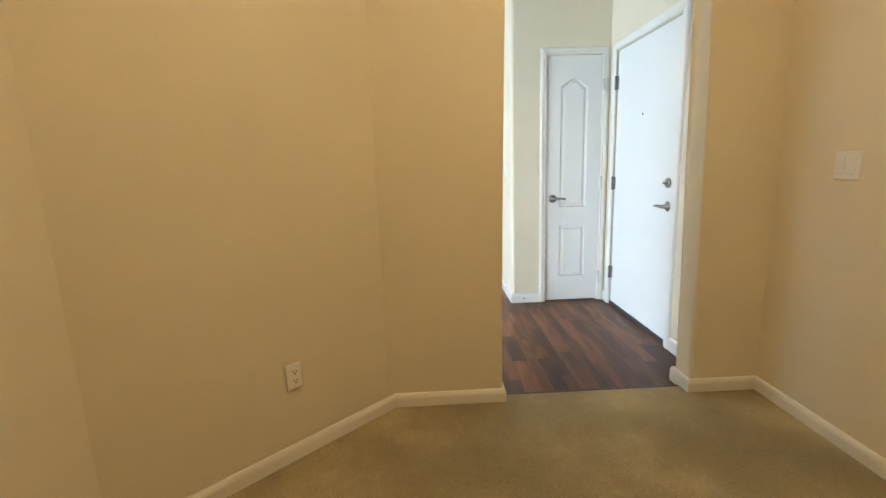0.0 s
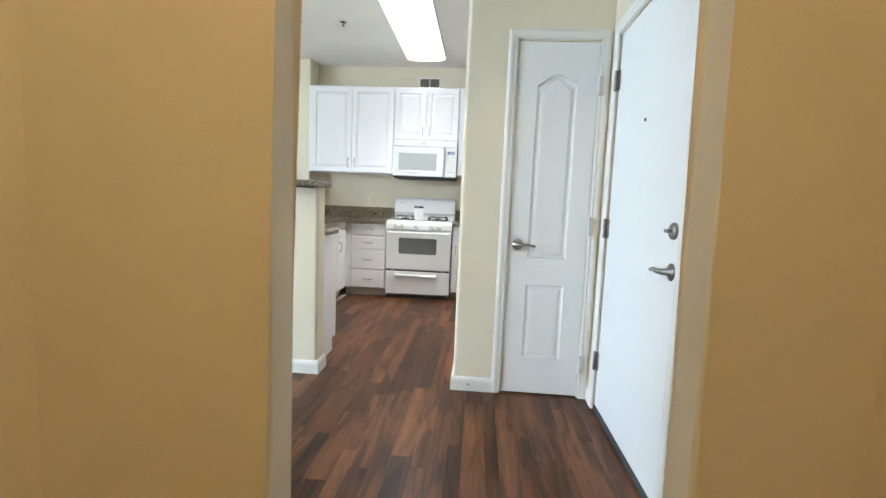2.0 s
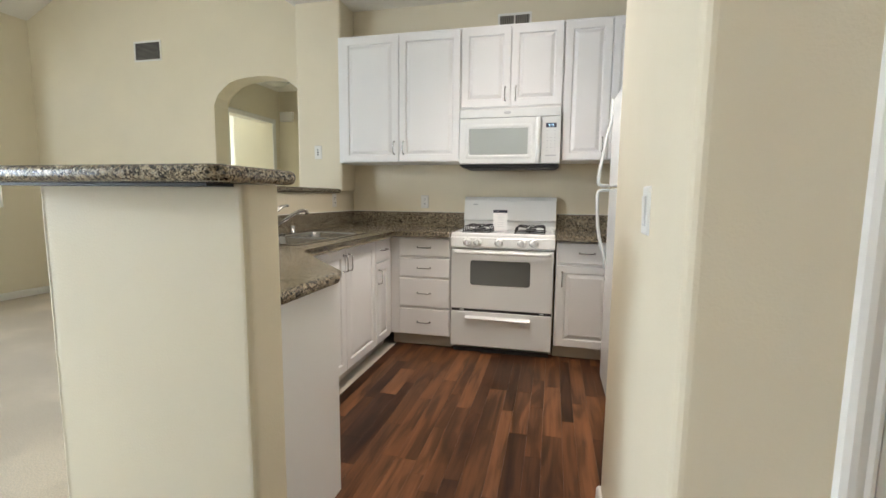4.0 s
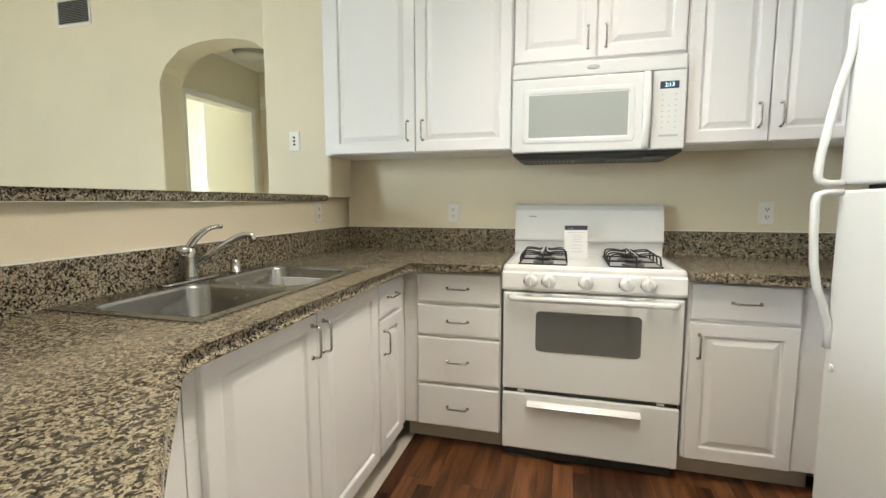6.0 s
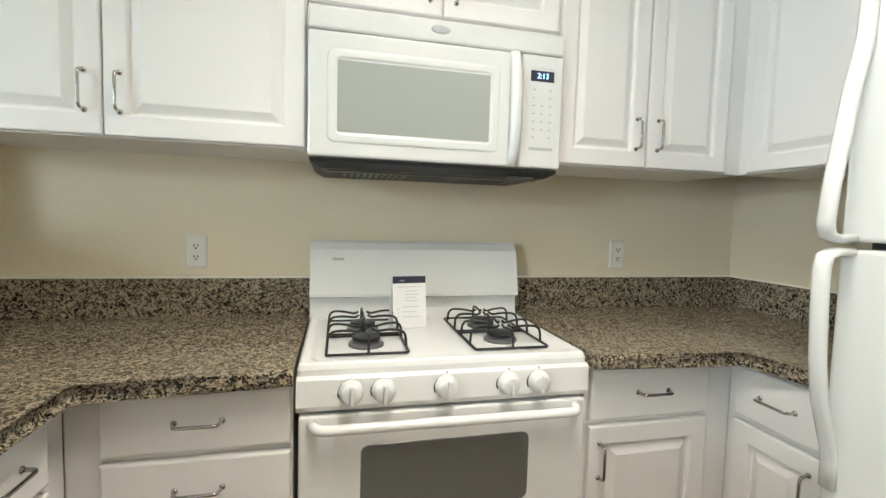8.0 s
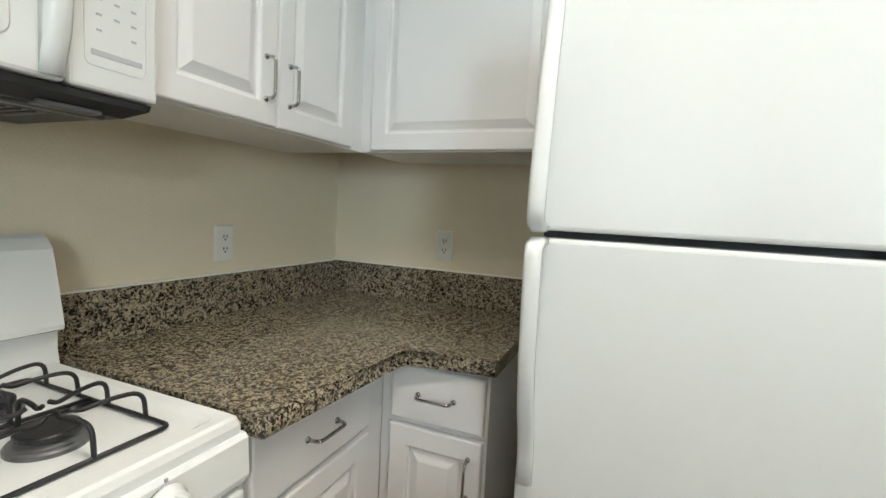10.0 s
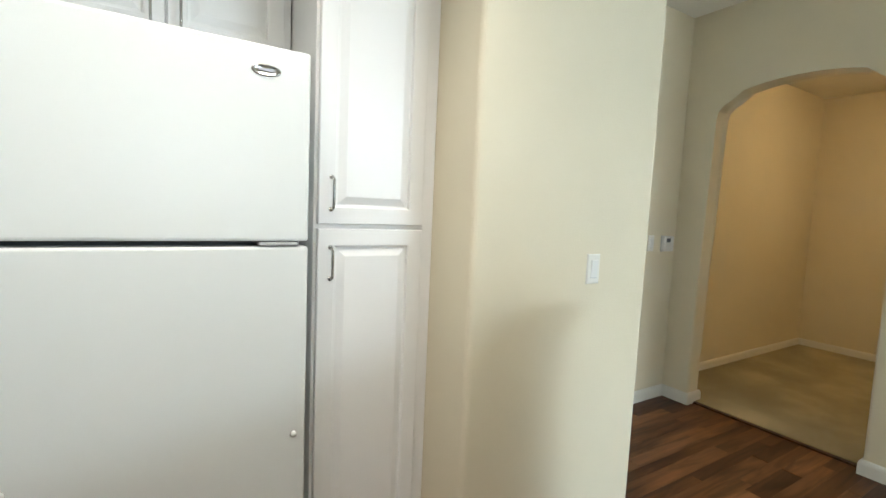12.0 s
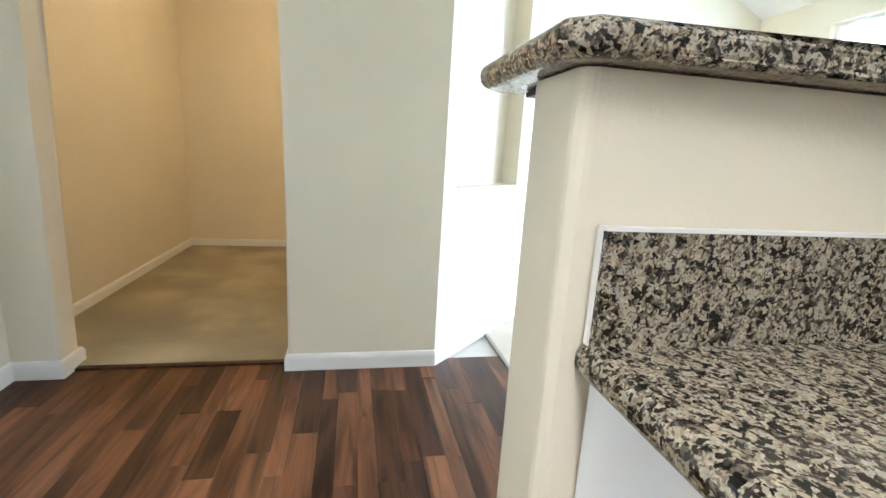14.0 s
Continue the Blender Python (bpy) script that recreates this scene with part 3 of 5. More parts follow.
def lever_set(parent, x, z, turn, name="door_handle"):
    """A round rose with a lever that points along +x when turn is 1."""
    r = bmesh.new()
    lathe(r, [(0.033, 0), (0.033, 0.006), (0.028, 0.011), (0.013, 0.014), (0.011, 0.04)], pose(x, -0.04, z, 90), 20)
    rose = part("rose", r, "nickel", parent, "brushed nickel rose", True)
    b = bmesh.new()
    tube(b, arc_path([(x, -0.072, z), (x + turn * 0.02, -0.086, z), (x + turn * 0.05, -0.088, z + 0.004), (x + turn * 0.098, -0.082, z - 0.004)], 0.02), [0.011, 0.011, 0.0105, 0.010, 0.010, 0.0095, 0.009, 0.0088, 0.0085, 0.008, 0.0075, 0.007, 0.006, 0.005][:12], 10)
    part("lever", b, "nickel", parent, "brushed nickel lever", True)
    return rose


# closet door
W = CD1 - CD0
closet = thing("closet_door", pose(CD0, CY + 0.035, 0.012), "white moulded two-panel closet door, closed", "door")
leaf = part("leaf", moulded_leaf(bmesh.new(), W, CDH - 0.016, 0.035, [(0.112, W - 0.112, 0.215, 0.66, 0.0), (0.112, W - 0.112, 0.82, 1.805, 0.062)]), "door_paint", closet)
lever_set(closet, 0.050, 0.896, 1)
for z in (0.2, 1.02, 1.80):
    h = hinge(closet, W + 0.002, z, "hinge_white")
casing("casing", pose(CD0 - 0.008, CY - 0.001, 0), W + 0.016, CDH + 0.008, 0.052)
structure("door_jamb", box(bx(CD0 - 0.0095, CD0 - 0.003, CY, CY + 0.1, 0, CDH), CD1 + 0.003, CD1 + 0.0095, CY, CY + 0.1, 0, CDH), "trim_paint", "white closet door jamb", "jamb")

# front door
W = FD1 - FD0
fdoor = thing("front_door", pose(EX + 0.05, FD1, 0.0, 0, 0, -90), "plain white front door with nickel hardware, closed", "door")
part("leaf", bx(0.003, W - 0.003, -0.044, 0, 0.016, FDH - 0.004, bev=0.002), "door_paint", fdoor)
part("door_sweep", bx(0.004, W - 0.004, -0.052, -0.044, 0.004, 0.034, bev=0.002), "gasket_dark", fdoor, "dark rubber door sweep")
lever_set(fdoor, W - 0.068, 0.917, -1)
b = bmesh.new()
lathe(b, [(0.031, 0), (0.031, 0.008), (0.026, 0.014), (0.012, 0.016)], pose(W - 0.068, -0.044, 1.066, 90), 20)
part("deadbolt_rose", b, "nickel", fdoor, "brushed nickel deadbolt", True)
part("thumb_turn", bx(W - 0.085, W - 0.051, -0.078, -0.058, 1.059, 1.073, bev=0.004), "nickel", fdoor)
b = bmesh.new()
lathe(b, [(0.008, 0), (0.007, 0.004), (0.004, 0.005)], pose(W / 2 - 0.01, -0.044, 1.53, 90), 14)
part("peephole", b, "gasket_dark", fdoor, "", True)
for z in (0.285, 1.03, 1.81):
    hinge(fdoor, 0.0, z)
casing("casing", pose(EX - 0.001, FD1 + 0.006, 0, 0, 0, -90), W + 0.012, FDH + 0.006, 0.062)
structure("door_sill", bx(EX + 0.0, EX + 0.13, FD0, FD1, -0.01, 0.010, bev=0.003), "gasket_dark", "dark metal threshold", "threshold")
b = bx(EX + 0.02, EX + 0.14, FD1, FD1 + 0.0095, 0, FDH)
box(b, EX + 0.02, EX + 0.14, FD0 - 0.0095, FD0, 0, FDH)
box(b, EX + 0.06, EX + 0.14, FD0, FD1, FDH - 0.006, FDH + 0.0)
structure("door_jamb", b, "trim_paint", "white front door jamb", "jamb")
# Unseen panel, added to close off the opening behind the front door.
structure("unseen_door_backing", bx(EX + 0.2, EX + 0.3, 2.0, 4.0, 0, 2.7), "wall_paint", "unseen panel added behind the front door", "wall")


# ---- cabinets ----
def cabinet(name, m, w, z0, z1, depth, fronts, label, kick=False, ends=(0, 0)):
    """A frame cabinet; local x along the wall, front towards -y. fronts: (name, x0, x1, z0, z1, pull) with pull (way, x, z) or None."""
    ob = thing(name, m, label, "cabinet")
    part("body", bx(ends[0], w - ends[1], -depth, 0, z0, z1, bev=0.002), "cabinet_white", ob)
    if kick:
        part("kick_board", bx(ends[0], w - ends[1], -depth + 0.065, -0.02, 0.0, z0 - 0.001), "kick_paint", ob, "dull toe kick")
    for fn, x0, x1, a, b, grip in fronts:
        f = part(fn, panel_front(bmesh.new(), x1 - x0, b - a, flat=fn == "drawer"), "cabinet_white", ob)
        f.matrix_basis = pose(x0, -depth - 0.0005, a)
        if grip:
            g = part("handle", pull(bmesh.new()), "chrome", f, "chrome wire pull", True)
            g.matrix_basis = pose(grip[1] - x0, -0.018, grip[2] - a, 0, 90 if grip[0] == "v" else 0, 0)
    return ob


UP0, UP1 = 1.455, 2.47
D_UP = 0.315
LB = "white raised-panel hanging cabinet, closed"
cabinet("hanging_cabinet", pose(-0.025, WN - 0.001, 0), 1.043, UP0, UP1, D_UP, [("door", 0.042, 0.535, UP0 + 0.004, UP1 - 0.02, ("v", 0.497, UP0 + 0.115)), ("door", 0.540, 1.037, UP0 + 0.004, UP1 - 0.02, ("v", 0.578, UP0 + 0.115))], "wide white raised-panel hanging cabinet with two doors")
cabinet("hanging_cabinet", pose(1.020, WN - 0.001, 0), 0.770, 1.849, UP1, D_UP, [("door", 0.006, 0.382, 1.868, UP1 - 0.02, ("v", 0.345, 1.96)), ("door", 0.388, 0.764, 1.868, UP1 - 0.02, ("v", 0.425, 1.96))], "short white hanging cabinet above the microwave")
cabinet("hanging_cabinet", pose(1.792, WN - 0.001, 0), 0.746, UP0, UP1, D_UP, [("door", 0.006, 0.330, UP0 + 0.004, UP1 - 0.02, ("v", 0.292, UP0 + 0.115)), ("door", 0.336, 0.660, UP0 + 0.004, UP1 - 0.02, ("v", 0.374, UP0 + 0.115))], "white hanging cabinet with two doors beside the microwave")
cabinet("hanging_cabinet", pose(WE - 0.001, 6.4665, 0, 0, 0, -90), 0.674, UP0, UP1, D_UP, [("door", 0.050, 0.65, UP0 + 0.004, UP1 - 0.02, ("v", 0.62, UP0 + 0.115))], "white hanging cabinet in the corner by the fridge")
cabinet("hanging_cabinet", pose(WE - 0.001, 5.79, 0, 0, 0, -90), 0.755, 1.835, UP1, D_UP, [("door", 0.02, 0.372, 1.85, UP1 - 0.02, ("v", 0.335, 1.93)), ("door", 0.378, 0.73, 1.85, UP1 - 0.02, ("v", 0.415, 1.93))], "short white hanging cabinet above the fridge")
cabinet("pantry_cabinet", pose(WE - 0.001, 5.030, 0, 0, 0, -90), 0.429, 0.1, UP1, 0.628, [("door", 0.010, 0.378, 0.115, 1.274, ("v", 0.05, 1.165)), ("door", 0.010, 0.378, 1.288, UP1 - 0.02, ("v", 0.05, 1.385))], "tall white pantry cabinet with two stacked doors", True)

BZ = 0.873
cabinet("drawer_cabinet", pose(0.531, WN - 0.001, 0), 0.477, 0.1, BZ, 0.578, [("drawer", 0.073, 0.473, 0.722, 0.862, ("h", 0.273, 0.792)), ("drawer", 0.073, 0.473, 0.562, 0.706, ("h", 0.273, 0.634)), ("drawer", 0.073, 0.473, 0.325, 0.548, ("h", 0.273, 0.437)), ("drawer", 0.073, 0.473, 0.105, 0.310, ("h", 0.273, 0.208))], "white four-drawer base cabinet beside the range", True)
cabinet("base_cabinet", pose(1.786, WN - 0.001, 0), 0.4995, 0.1, BZ, 0.578, [("drawer", 0.012, 0.402, 0.714, 0.862, ("h", 0.21, 0.79)), ("door", 0.012, 0.402, 0.105, 0.698, ("v", 0.045, 0.60))], "white base cabinet with one drawer and one door", True)
cabinet("base_cabinet", pose(WE - 0.001, 6.2, 0, 0, 0, -90), 0.305, 0.1, BZ, 0.565, [("drawer", 0.035, 0.297, 0.714, 0.862, ("h", 0.166, 0.79)), ("door", 0.035, 0.297, 0.105, 0.698, ("v", 0.262, 0.60))], "narrow white base cabinet beside the fridge", True)
cabinet("sink_cabinet", pose(-0.068, 4.872, 0, 0, 0, 90), 0.972, 0.1, 0.70, 0.60, [("door", 0.035, 0.491, 0.105, 0.862, ("v", 0.462, 0.775)), ("door", 0.497, 0.962, 0.105, 0.862, ("v", 0.526, 0.775))], "white sink base cabinet with two tall doors", True)
cabinet("base_cabinet", pose(-0.068, 5.846, 0, 0, 0, 90), 0.352, 0.1, BZ, 0.60, [("drawer", 0.006, 0.268, 0.714, 0.862, ("h", 0.137, 0.79)), ("door", 0.006, 0.268, 0.105, 0.698, ("v", 0.045, 0.60))], "narrow white base cabinet in the corner", True)
for o in bpy.data.objects:
    if o.name.startswith("sink_cabinet"):
        part("apron", bx(0, 0.972, -0.60, -0.58, 0.70, BZ), "cabinet_white", o)
corner = thing("peninsula_cabinet", pose(0, 0, 0), "plain white slanted base cabinet at the bar end", "cabinet")
part("body", prism(bmesh.new(), [(0.575, 3.928), (1.028, 3.928), (1.028, 4.319), (0.540, 4.807), (0.532, 4.868), (-0.058, 4.868), (-0.058, 4.573)], 0.1, BZ), "cabinet_white", corner)
part("kick_board", prism(bmesh.new(), [(0.575, 3.93), (1.026, 3.93), (1.026, 4.246), (0.465, 4.807), (0.465, 4.86), (-0.05, 4.86), (-0.05, 4.58)], 0.0, 0.1), "cabinet_white", corner)


# ---- stone worktops ----
CT0, CT1 = 0.875, 0.915


def rrect(x0, x1, y0, y1, r, n=5):
    out = []
    for cx, cy, a in ((x1 - r, y1 - r, 0), (x0 + r, y1 - r, 90), (x0 + r, y0 + r, 180), (x1 - r, y0 + r, 270)):
        for k in range(n + 1):
            t = radians(a + 90 * k / n)
            out.append((cx + r * math.cos(t), cy + r * math.sin(t)))
    return out


def slab(bm, pts, z0, z1, front, rnd, seg=5):
    """A stone slab whose edges between the points of front are rounded."""
    prism(bm, pts, z0, z1)
    on = lambda v: any((Vector((v.co.x, v.co.y)) - Vector(f)).length < 1e-4 for f in front)  # noqa: E731
    es = [e for e in bm.edges if abs(e.verts[0].co.z - e.verts[1].co.z) < 1e-5 and on(e.verts[0]) and on(e.verts[1])]
    bmesh.ops.bevel(bm, geom=es, offset=rnd, segments=seg, affect="EDGES", profile=0.5)
    return bm


SK = (-0.038, 0.468, 5.0, 5.89)
hole = rrect(SK[0] + 0.02, SK[1] - 0.02, SK[2] + 0.02, SK[3] - 0.02, 0.03, 2)
hole = hole[::-1]
start = min(range(len(hole)), key=lambda k: hole[k][0] + 0.01 * hole[k][1])
hole = hole[start:] + hole[:start]
F1 = [(1.048, 3.925), (1.048, 4.30), (1.022, 4.366), (0.597, 4.791), (0.575, 4.85), (0.575, 6.105), (0.60, 6.13), (1.012, 6.13)]
outer = [(-0.068, 4.56), (0.565, 3.925)] + F1 + [(1.012, WN - 0.002), (-0.068, WN - 0.002), (-0.068, hole[0][1] + 0.0)]
bm = slab(bmesh.new(), outer + hole + [hole[0], (-0.068, hole[0][1])], CT0, CT1, F1, 0.017)
top1 = thing("stone_worktop", pose(0, 0, 0), "speckled brown granite worktop with rounded edge on the cabinets", "worktop", "granite worktops")
part("slab", bm, "granite", top1)
SPL = 1.042
part("backsplash", bx(-0.066, 1.012, WN - 0.024, WN - 0.002, CT1, SPL, bev=0.002), "granite", top1)
part("backsplash", bx(-0.066, -0.046, 4.58, WN - 0.025, CT1, SPL, bev=0.002), "granite", top1)
part("backsplash", prism(bmesh.new(), [(0.567, 3.924), (1.040, 3.924), (1.040, 3.943), (0.576, 3.943), (-0.045, 4.575), (-0.066, 4.565)], CT1, SPL), "granite", top1)
b = bx(-0.0685, -0.047, 4.63, WN - 0.026, SPL, SPL + 0.004)
box(b, -0.04, 1.01, WN - 0.024, WN - 0.003, SPL, SPL + 0.004)
prism(b, [(0.567, 3.926), (1.041, 3.926), (1.041, 3.940), (0.576, 3.940)], SPL, SPL + 0.004)
box(b, 1.0385, 1.0425, 3.926, 3.934, CT1, SPL)
part("caulk_line", b, "trim_paint", top1, "white caulk bead")
top2 = thing("stone_worktop", pose(0, 0, 0), "speckled brown granite corner worktop between range and fridge", "worktop", "granite worktops")
F2 = [(1.782, 6.13), (2.222, 6.13), (2.250, 6.105), (2.250, 5.878), (2.848, 5.878)]
part("slab", slab(bmesh.new(), F2 + [(2.848, WN - 0.002), (1.782, WN - 0.002)], CT0, CT1, F2[:4], 0.017), "granite", top2)
part("backsplash", bx(1.782, 2.846, WN - 0.024, WN - 0.002, CT1, SPL, bev=0.002), "granite", top2)
part("backsplash", bx(2.826, 2.847, 5.88, WN - 0.026, CT1, SPL, bev=0.002), "granite", top2)
b = bx(1.784, 2.846, WN - 0.022, WN - 0.003, SPL, SPL + 0.004)
box(b, 2.829, 2.847, 5.882, WN - 0.024, SPL, SPL + 0.004)
part("caulk_line", b, "trim_paint", top2, "white caulk bead")
bar = thing("bar_top", pose(0, 0, 0), "raised speckled granite bar top with bullnose edge", "bar top", "granite worktops")
FB = [(1.085, 3.962), (1.113, 3.935), (1.116, 3.685), (1.093, 3.652), (0.45, 3.655), (0.385, 3.68), (-0.42, 4.47), (-0.45, 4.54), (-0.45, STUB - 0.003), (-0.045, STUB - 0.003), (-0.045, 4.575), (0.568, 3.962)]
part("slab", slab(bmesh.new(), FB[::-1], PONY_Z + 0.002, PONY_Z + 0.038, FB, 0.0165), "granite", bar)
part("support_plate", bx(0.45, 1.05, 3.70, 3.784, PONY_Z - 0.006, PONY_Z + 0.001), "iron_black", bar, "dark steel support plate")

# ---- sink, faucet ----
sink = thing("kitchen_sink", pose(0, 0, 0), "stainless steel double-bowl sink set in the worktop", "sink")
SZ = CT1 + 0.004
b1 = (0.055, 0.435, 5.03, 5.425)
b2 = (0.055, 0.435, 5.455, 5.865)
bm = bmesh.new()
for a in ((SK[0], b1[0], SK[2], SK[3]), (b1[1], SK[1], SK[2], SK[3]), (b1[0], b1[1], SK[2], b1[2]), (b1[0], b1[1], b1[3], b2[2]), (b1[0], b1[1], b2[3], SK[3])):
    box(bm, a[0], a[1], a[2], a[3], CT1 + 0.0005, SZ)
part("rim", bm, "steel", sink)
for q in (b1, b2):
    loops = []
    for o, r, z in ((0, 0.001, SZ), (0.0005, 0.055, SZ), (0.004, 0.056, SZ - 0.003), (0.008, 0.058, SZ - 0.012), (0.018, 0.065, SZ - 0.14), (0.03, 0.07, SZ - 0.165), (0.055, 0.07, SZ - 0.175)):
        loops.append([Vector((x, y, z)) for x, y in rrect(q[0] + o, q[1] - o, q[2] + o, q[3] - o, r)])
    bowl = part("bowl", rings_mesh(bmesh.new(), loops), "steel", sink, "", True)
    b = bmesh.new()
    lathe(b, [(0.044, 0), (0.044, 0.003), (0.032, 0.004), (0.02, -0.002)], pose((q[0] + q[1]) / 2, (q[2] + q[3]) / 2, SZ - 0.174), 20)
    part("drain", b, "chrome", bowl, "", True)
fx, fy = 0.008, 5.44
faucet = thing("kitchen_faucet", pose(fx, fy, SZ), "chrome single-lever kitchen faucet on the sink deck", "faucet")
part("deck_plate", prism(bmesh.new(), rrect(-0.028, 0.028, -0.125, 0.125, 0.027), 0, 0.009, bev_top=0.004), "chrome", faucet, "", True)
b = bmesh.new()
lathe(b, [(0.027, 0.008), (0.025, 0.02), (0.023, 0.085), (0.024, 0.10), (0.018, 0.118), (0.008, 0.124)], None, 20)
part("spout_body", b, "chrome", faucet, "", True)
part("spout", tube(bmesh.new(), arc_path([(0.01, 0.005, 0.055), (0.09, 0.045, 0.118), (0.155, 0.078, 0.160), (0.19, 0.095, 0.162), (0.192, 0.096, 0.135)], 0.03), 0.0115, 12), "chrome", faucet, "", True)
bm = bmesh.new()
for o in (-0.010, 0.010):
    tube(bm, arc_path([(o, -0.004, 0.112), (0.006 + o, 0.022, 0.150), (0.026 + o * 0.9, 0.066, 0.186), (0.046 + o * 0.4, 0.102, 0.190)], 0.025), [0.0075] * 6 + [0.0068] * 6, 10)
lathe(bm, [(0.008, -0.008), (0.012, 0), (0.008, 0.008)], pose(0.046, 0.102, 0.190), 12)
part("lever", bm, "chrome", faucet, "chrome open-loop lever", True)
b = bmesh.new()
lathe(b, [(0.004, -0.024), (0.017, -0.020), (0.023, 0), (0.017, 0.020), (0.004, 0.024)], pose(-0.004, -0.018, 0.108, 70), 18)
part("lever_hub", b, "chrome", faucet, "", True)
cap = thing("air_gap_cap", pose(0.008, 5.665, SZ), "small chrome air gap cap on the sink deck", "faucet fitting")
b = bmesh.new()
lathe(b, [(0.024, 0), (0.024, 0.004), (0.019, 0.006), (0.019, 0.045), (0.016, 0.05), (0.008, 0.052)], None, 18)
part("cap", b, "chrome", cap, "", True)


# ---- range ----
RX0, RW, RF = 1.016, 0.760, 6.178
rng = thing("gas_range", pose(RX0, 0, 0), "white freestanding gas range with four burners, oven and drawer", "stove")
part("body", bx(0.004, RW - 0.004, RF + 0.03, WN - 0.03, 0.03, 0.89, bev=0.003), "enamel_white", rng)
bm = bmesh.new()
loops = [[Vector((x, y, z)) for x, y in rrect(o, RW - o, RF + o, WN - 0.04 - o, r)] for o, r, z in ((0, 0.012, 0.885), (0, 0.012, 0.900), (0.004, 0.014, 0.911), (0.010, 0.016, 0.915), (0.028, 0.02, 0.914), (0.04, 0.03, 0.907), (0.06, 0.03, 0.906))]
rings_mesh(bm, loops, True, True)
part("cooktop", bm, "enamel_white", rng, "", False)
bm = bmesh.new()
prof = [(RF + 0.03, 0.888), (RF - 0.004, 0.885), (RF - 0.010, 0.878), (RF - 0.014, 0.815), (RF - 0.008, 0.802), (RF + 0.03, 0.80)]
rings_mesh(bm, [[Vector((x, y, z)) for y, z in prof] for x in (0.0, RW)], True, True)
part("control_panel", bm, "enamel_white", rng)
for kx in (0.127, 0.205, 0.362, 0.527, 0.612):
    b = bmesh.new()
    kk = pose(kx, RF - 0.013, 0.848, 93)
    lathe(b, [(0.030, 0), (0.030, 0.006), (0.0255, 0.009), (0.0235, 0.026), (0.021, 0.030), (0.010, 0.031)], kk, 24)
    bmesh.ops.transform(b, matrix=Matrix(), verts=b.verts)
    k = part("knob", b, "appliance_white", rng, "", True)
    # Dark ring set low: the crescent shadow below the knob, put into colour.
    b = bmesh.new()
    lathe(b, [(0.0312, -0.002), (0.0312, 0.0012), (0.026, 0.0014)], pose(kx - 0.0015, RF - 0.0122, 0.8445, 93), 24)
    part("knob_shadow", b, "hood_dark", k, "dark ring painted for the shadow round the knob", True)
    part("pointer_ridge", bx(kx - 0.004, kx + 0.004, RF - 0.056, RF - 0.036, 0.826, 0.872, bev=0.002), "appliance_white", k)
    part("dial_mark", bx(kx - 0.002, kx + 0.002, RF - 0.0165, RF - 0.0135, 0.882, 0.887), "ink_grey", k)
door = part("oven_door", bx(0.006, RW - 0.006, RF - 0.012, RF + 0.028, 0.342, 0.792, bev=0.006), "enamel_white", rng)
bm = rings_mesh(bmesh.new(), [[Vector((x, y, z)) for x, z in rrect(0.152 + o, 0.592 - o, 0.528 + o, 0.712 - o, 0.02)] for o, y in ((0, RF - 0.0125), (0.001, RF - 0.0145), (0.004, RF - 0.0148))])
part("oven_window", bm, "oven_glass", door, "dark glass oven window")
bm = tube(bmesh.new(), arc_path([(0.035, RF - 0.006, 0.772), (0.05, RF - 0.05, 0.772), (RW - 0.05, RF - 0.05, 0.772), (RW - 0.035, RF - 0.006, 0.772)], 0.04, 6), 0.0125, 12)
part("handle", bm, "enamel_white", door, "", True)
part("door_gap", bx(0.012, RW - 0.012, RF + 0.004, RF + 0.03, 0.322, 0.341), "gasket_dark", rng, "dark gap below the oven door")
for x in (0.075, RW - 0.095):
    part("gap_clip", bx(x, x + 0.03, RF - 0.008, RF + 0.01, 0.328, 0.338, bev=0.002), "enamel_white", rng)
dr = part("drawer", bx(0.006, RW - 0.006, RF - 0.012, RF + 0.03, 0.055, 0.322, bev=0.006), "enamel_white", rng)
bm = rings_mesh(bmesh.new(), [[Vector((x, RF - 0.010 - a, 0.262 + c)) for a, c in ((0, 0), (0.026, 0.004), (0.030, 0.012), (0.022, 0.020), (0, 0.030))] for x in (0.12, 0.60)], True, True)
part("handle", bm, "enamel_white", dr)
part("base_skirt", bx(0.02, RW - 0.02, RF + 0.03, WN - 0.06, 0.0, 0.052), "gasket_dark", rng)
bm = bmesh.new()
prof = [(WN - 0.088, 0.905), (WN - 0.080, 0.94), (WN - 0.080, 0.978), (WN - 0.104, 0.986), (WN - 0.106, 0.996), (WN - 0.070, 1.15), (WN - 0.05, 1.172), (WN - 0.035, 1.180), (WN - 0.012, 1.176), (WN - 0.006, 1.16), (WN - 0.006, 0.905)]
rings_mesh(bm, [[Vector((x, y, z)) for y, z in prof] for x in (0.0, 0.004, RW - 0.004, RW)], True, True)
part("backguard", bm, "enamel_white", rng)
part("badge", bx(0.075, 0.115, WN - 0.0810, WN - 0.070, 1.112, 1.120), "badge_grey", rng, "small grey nameplate")


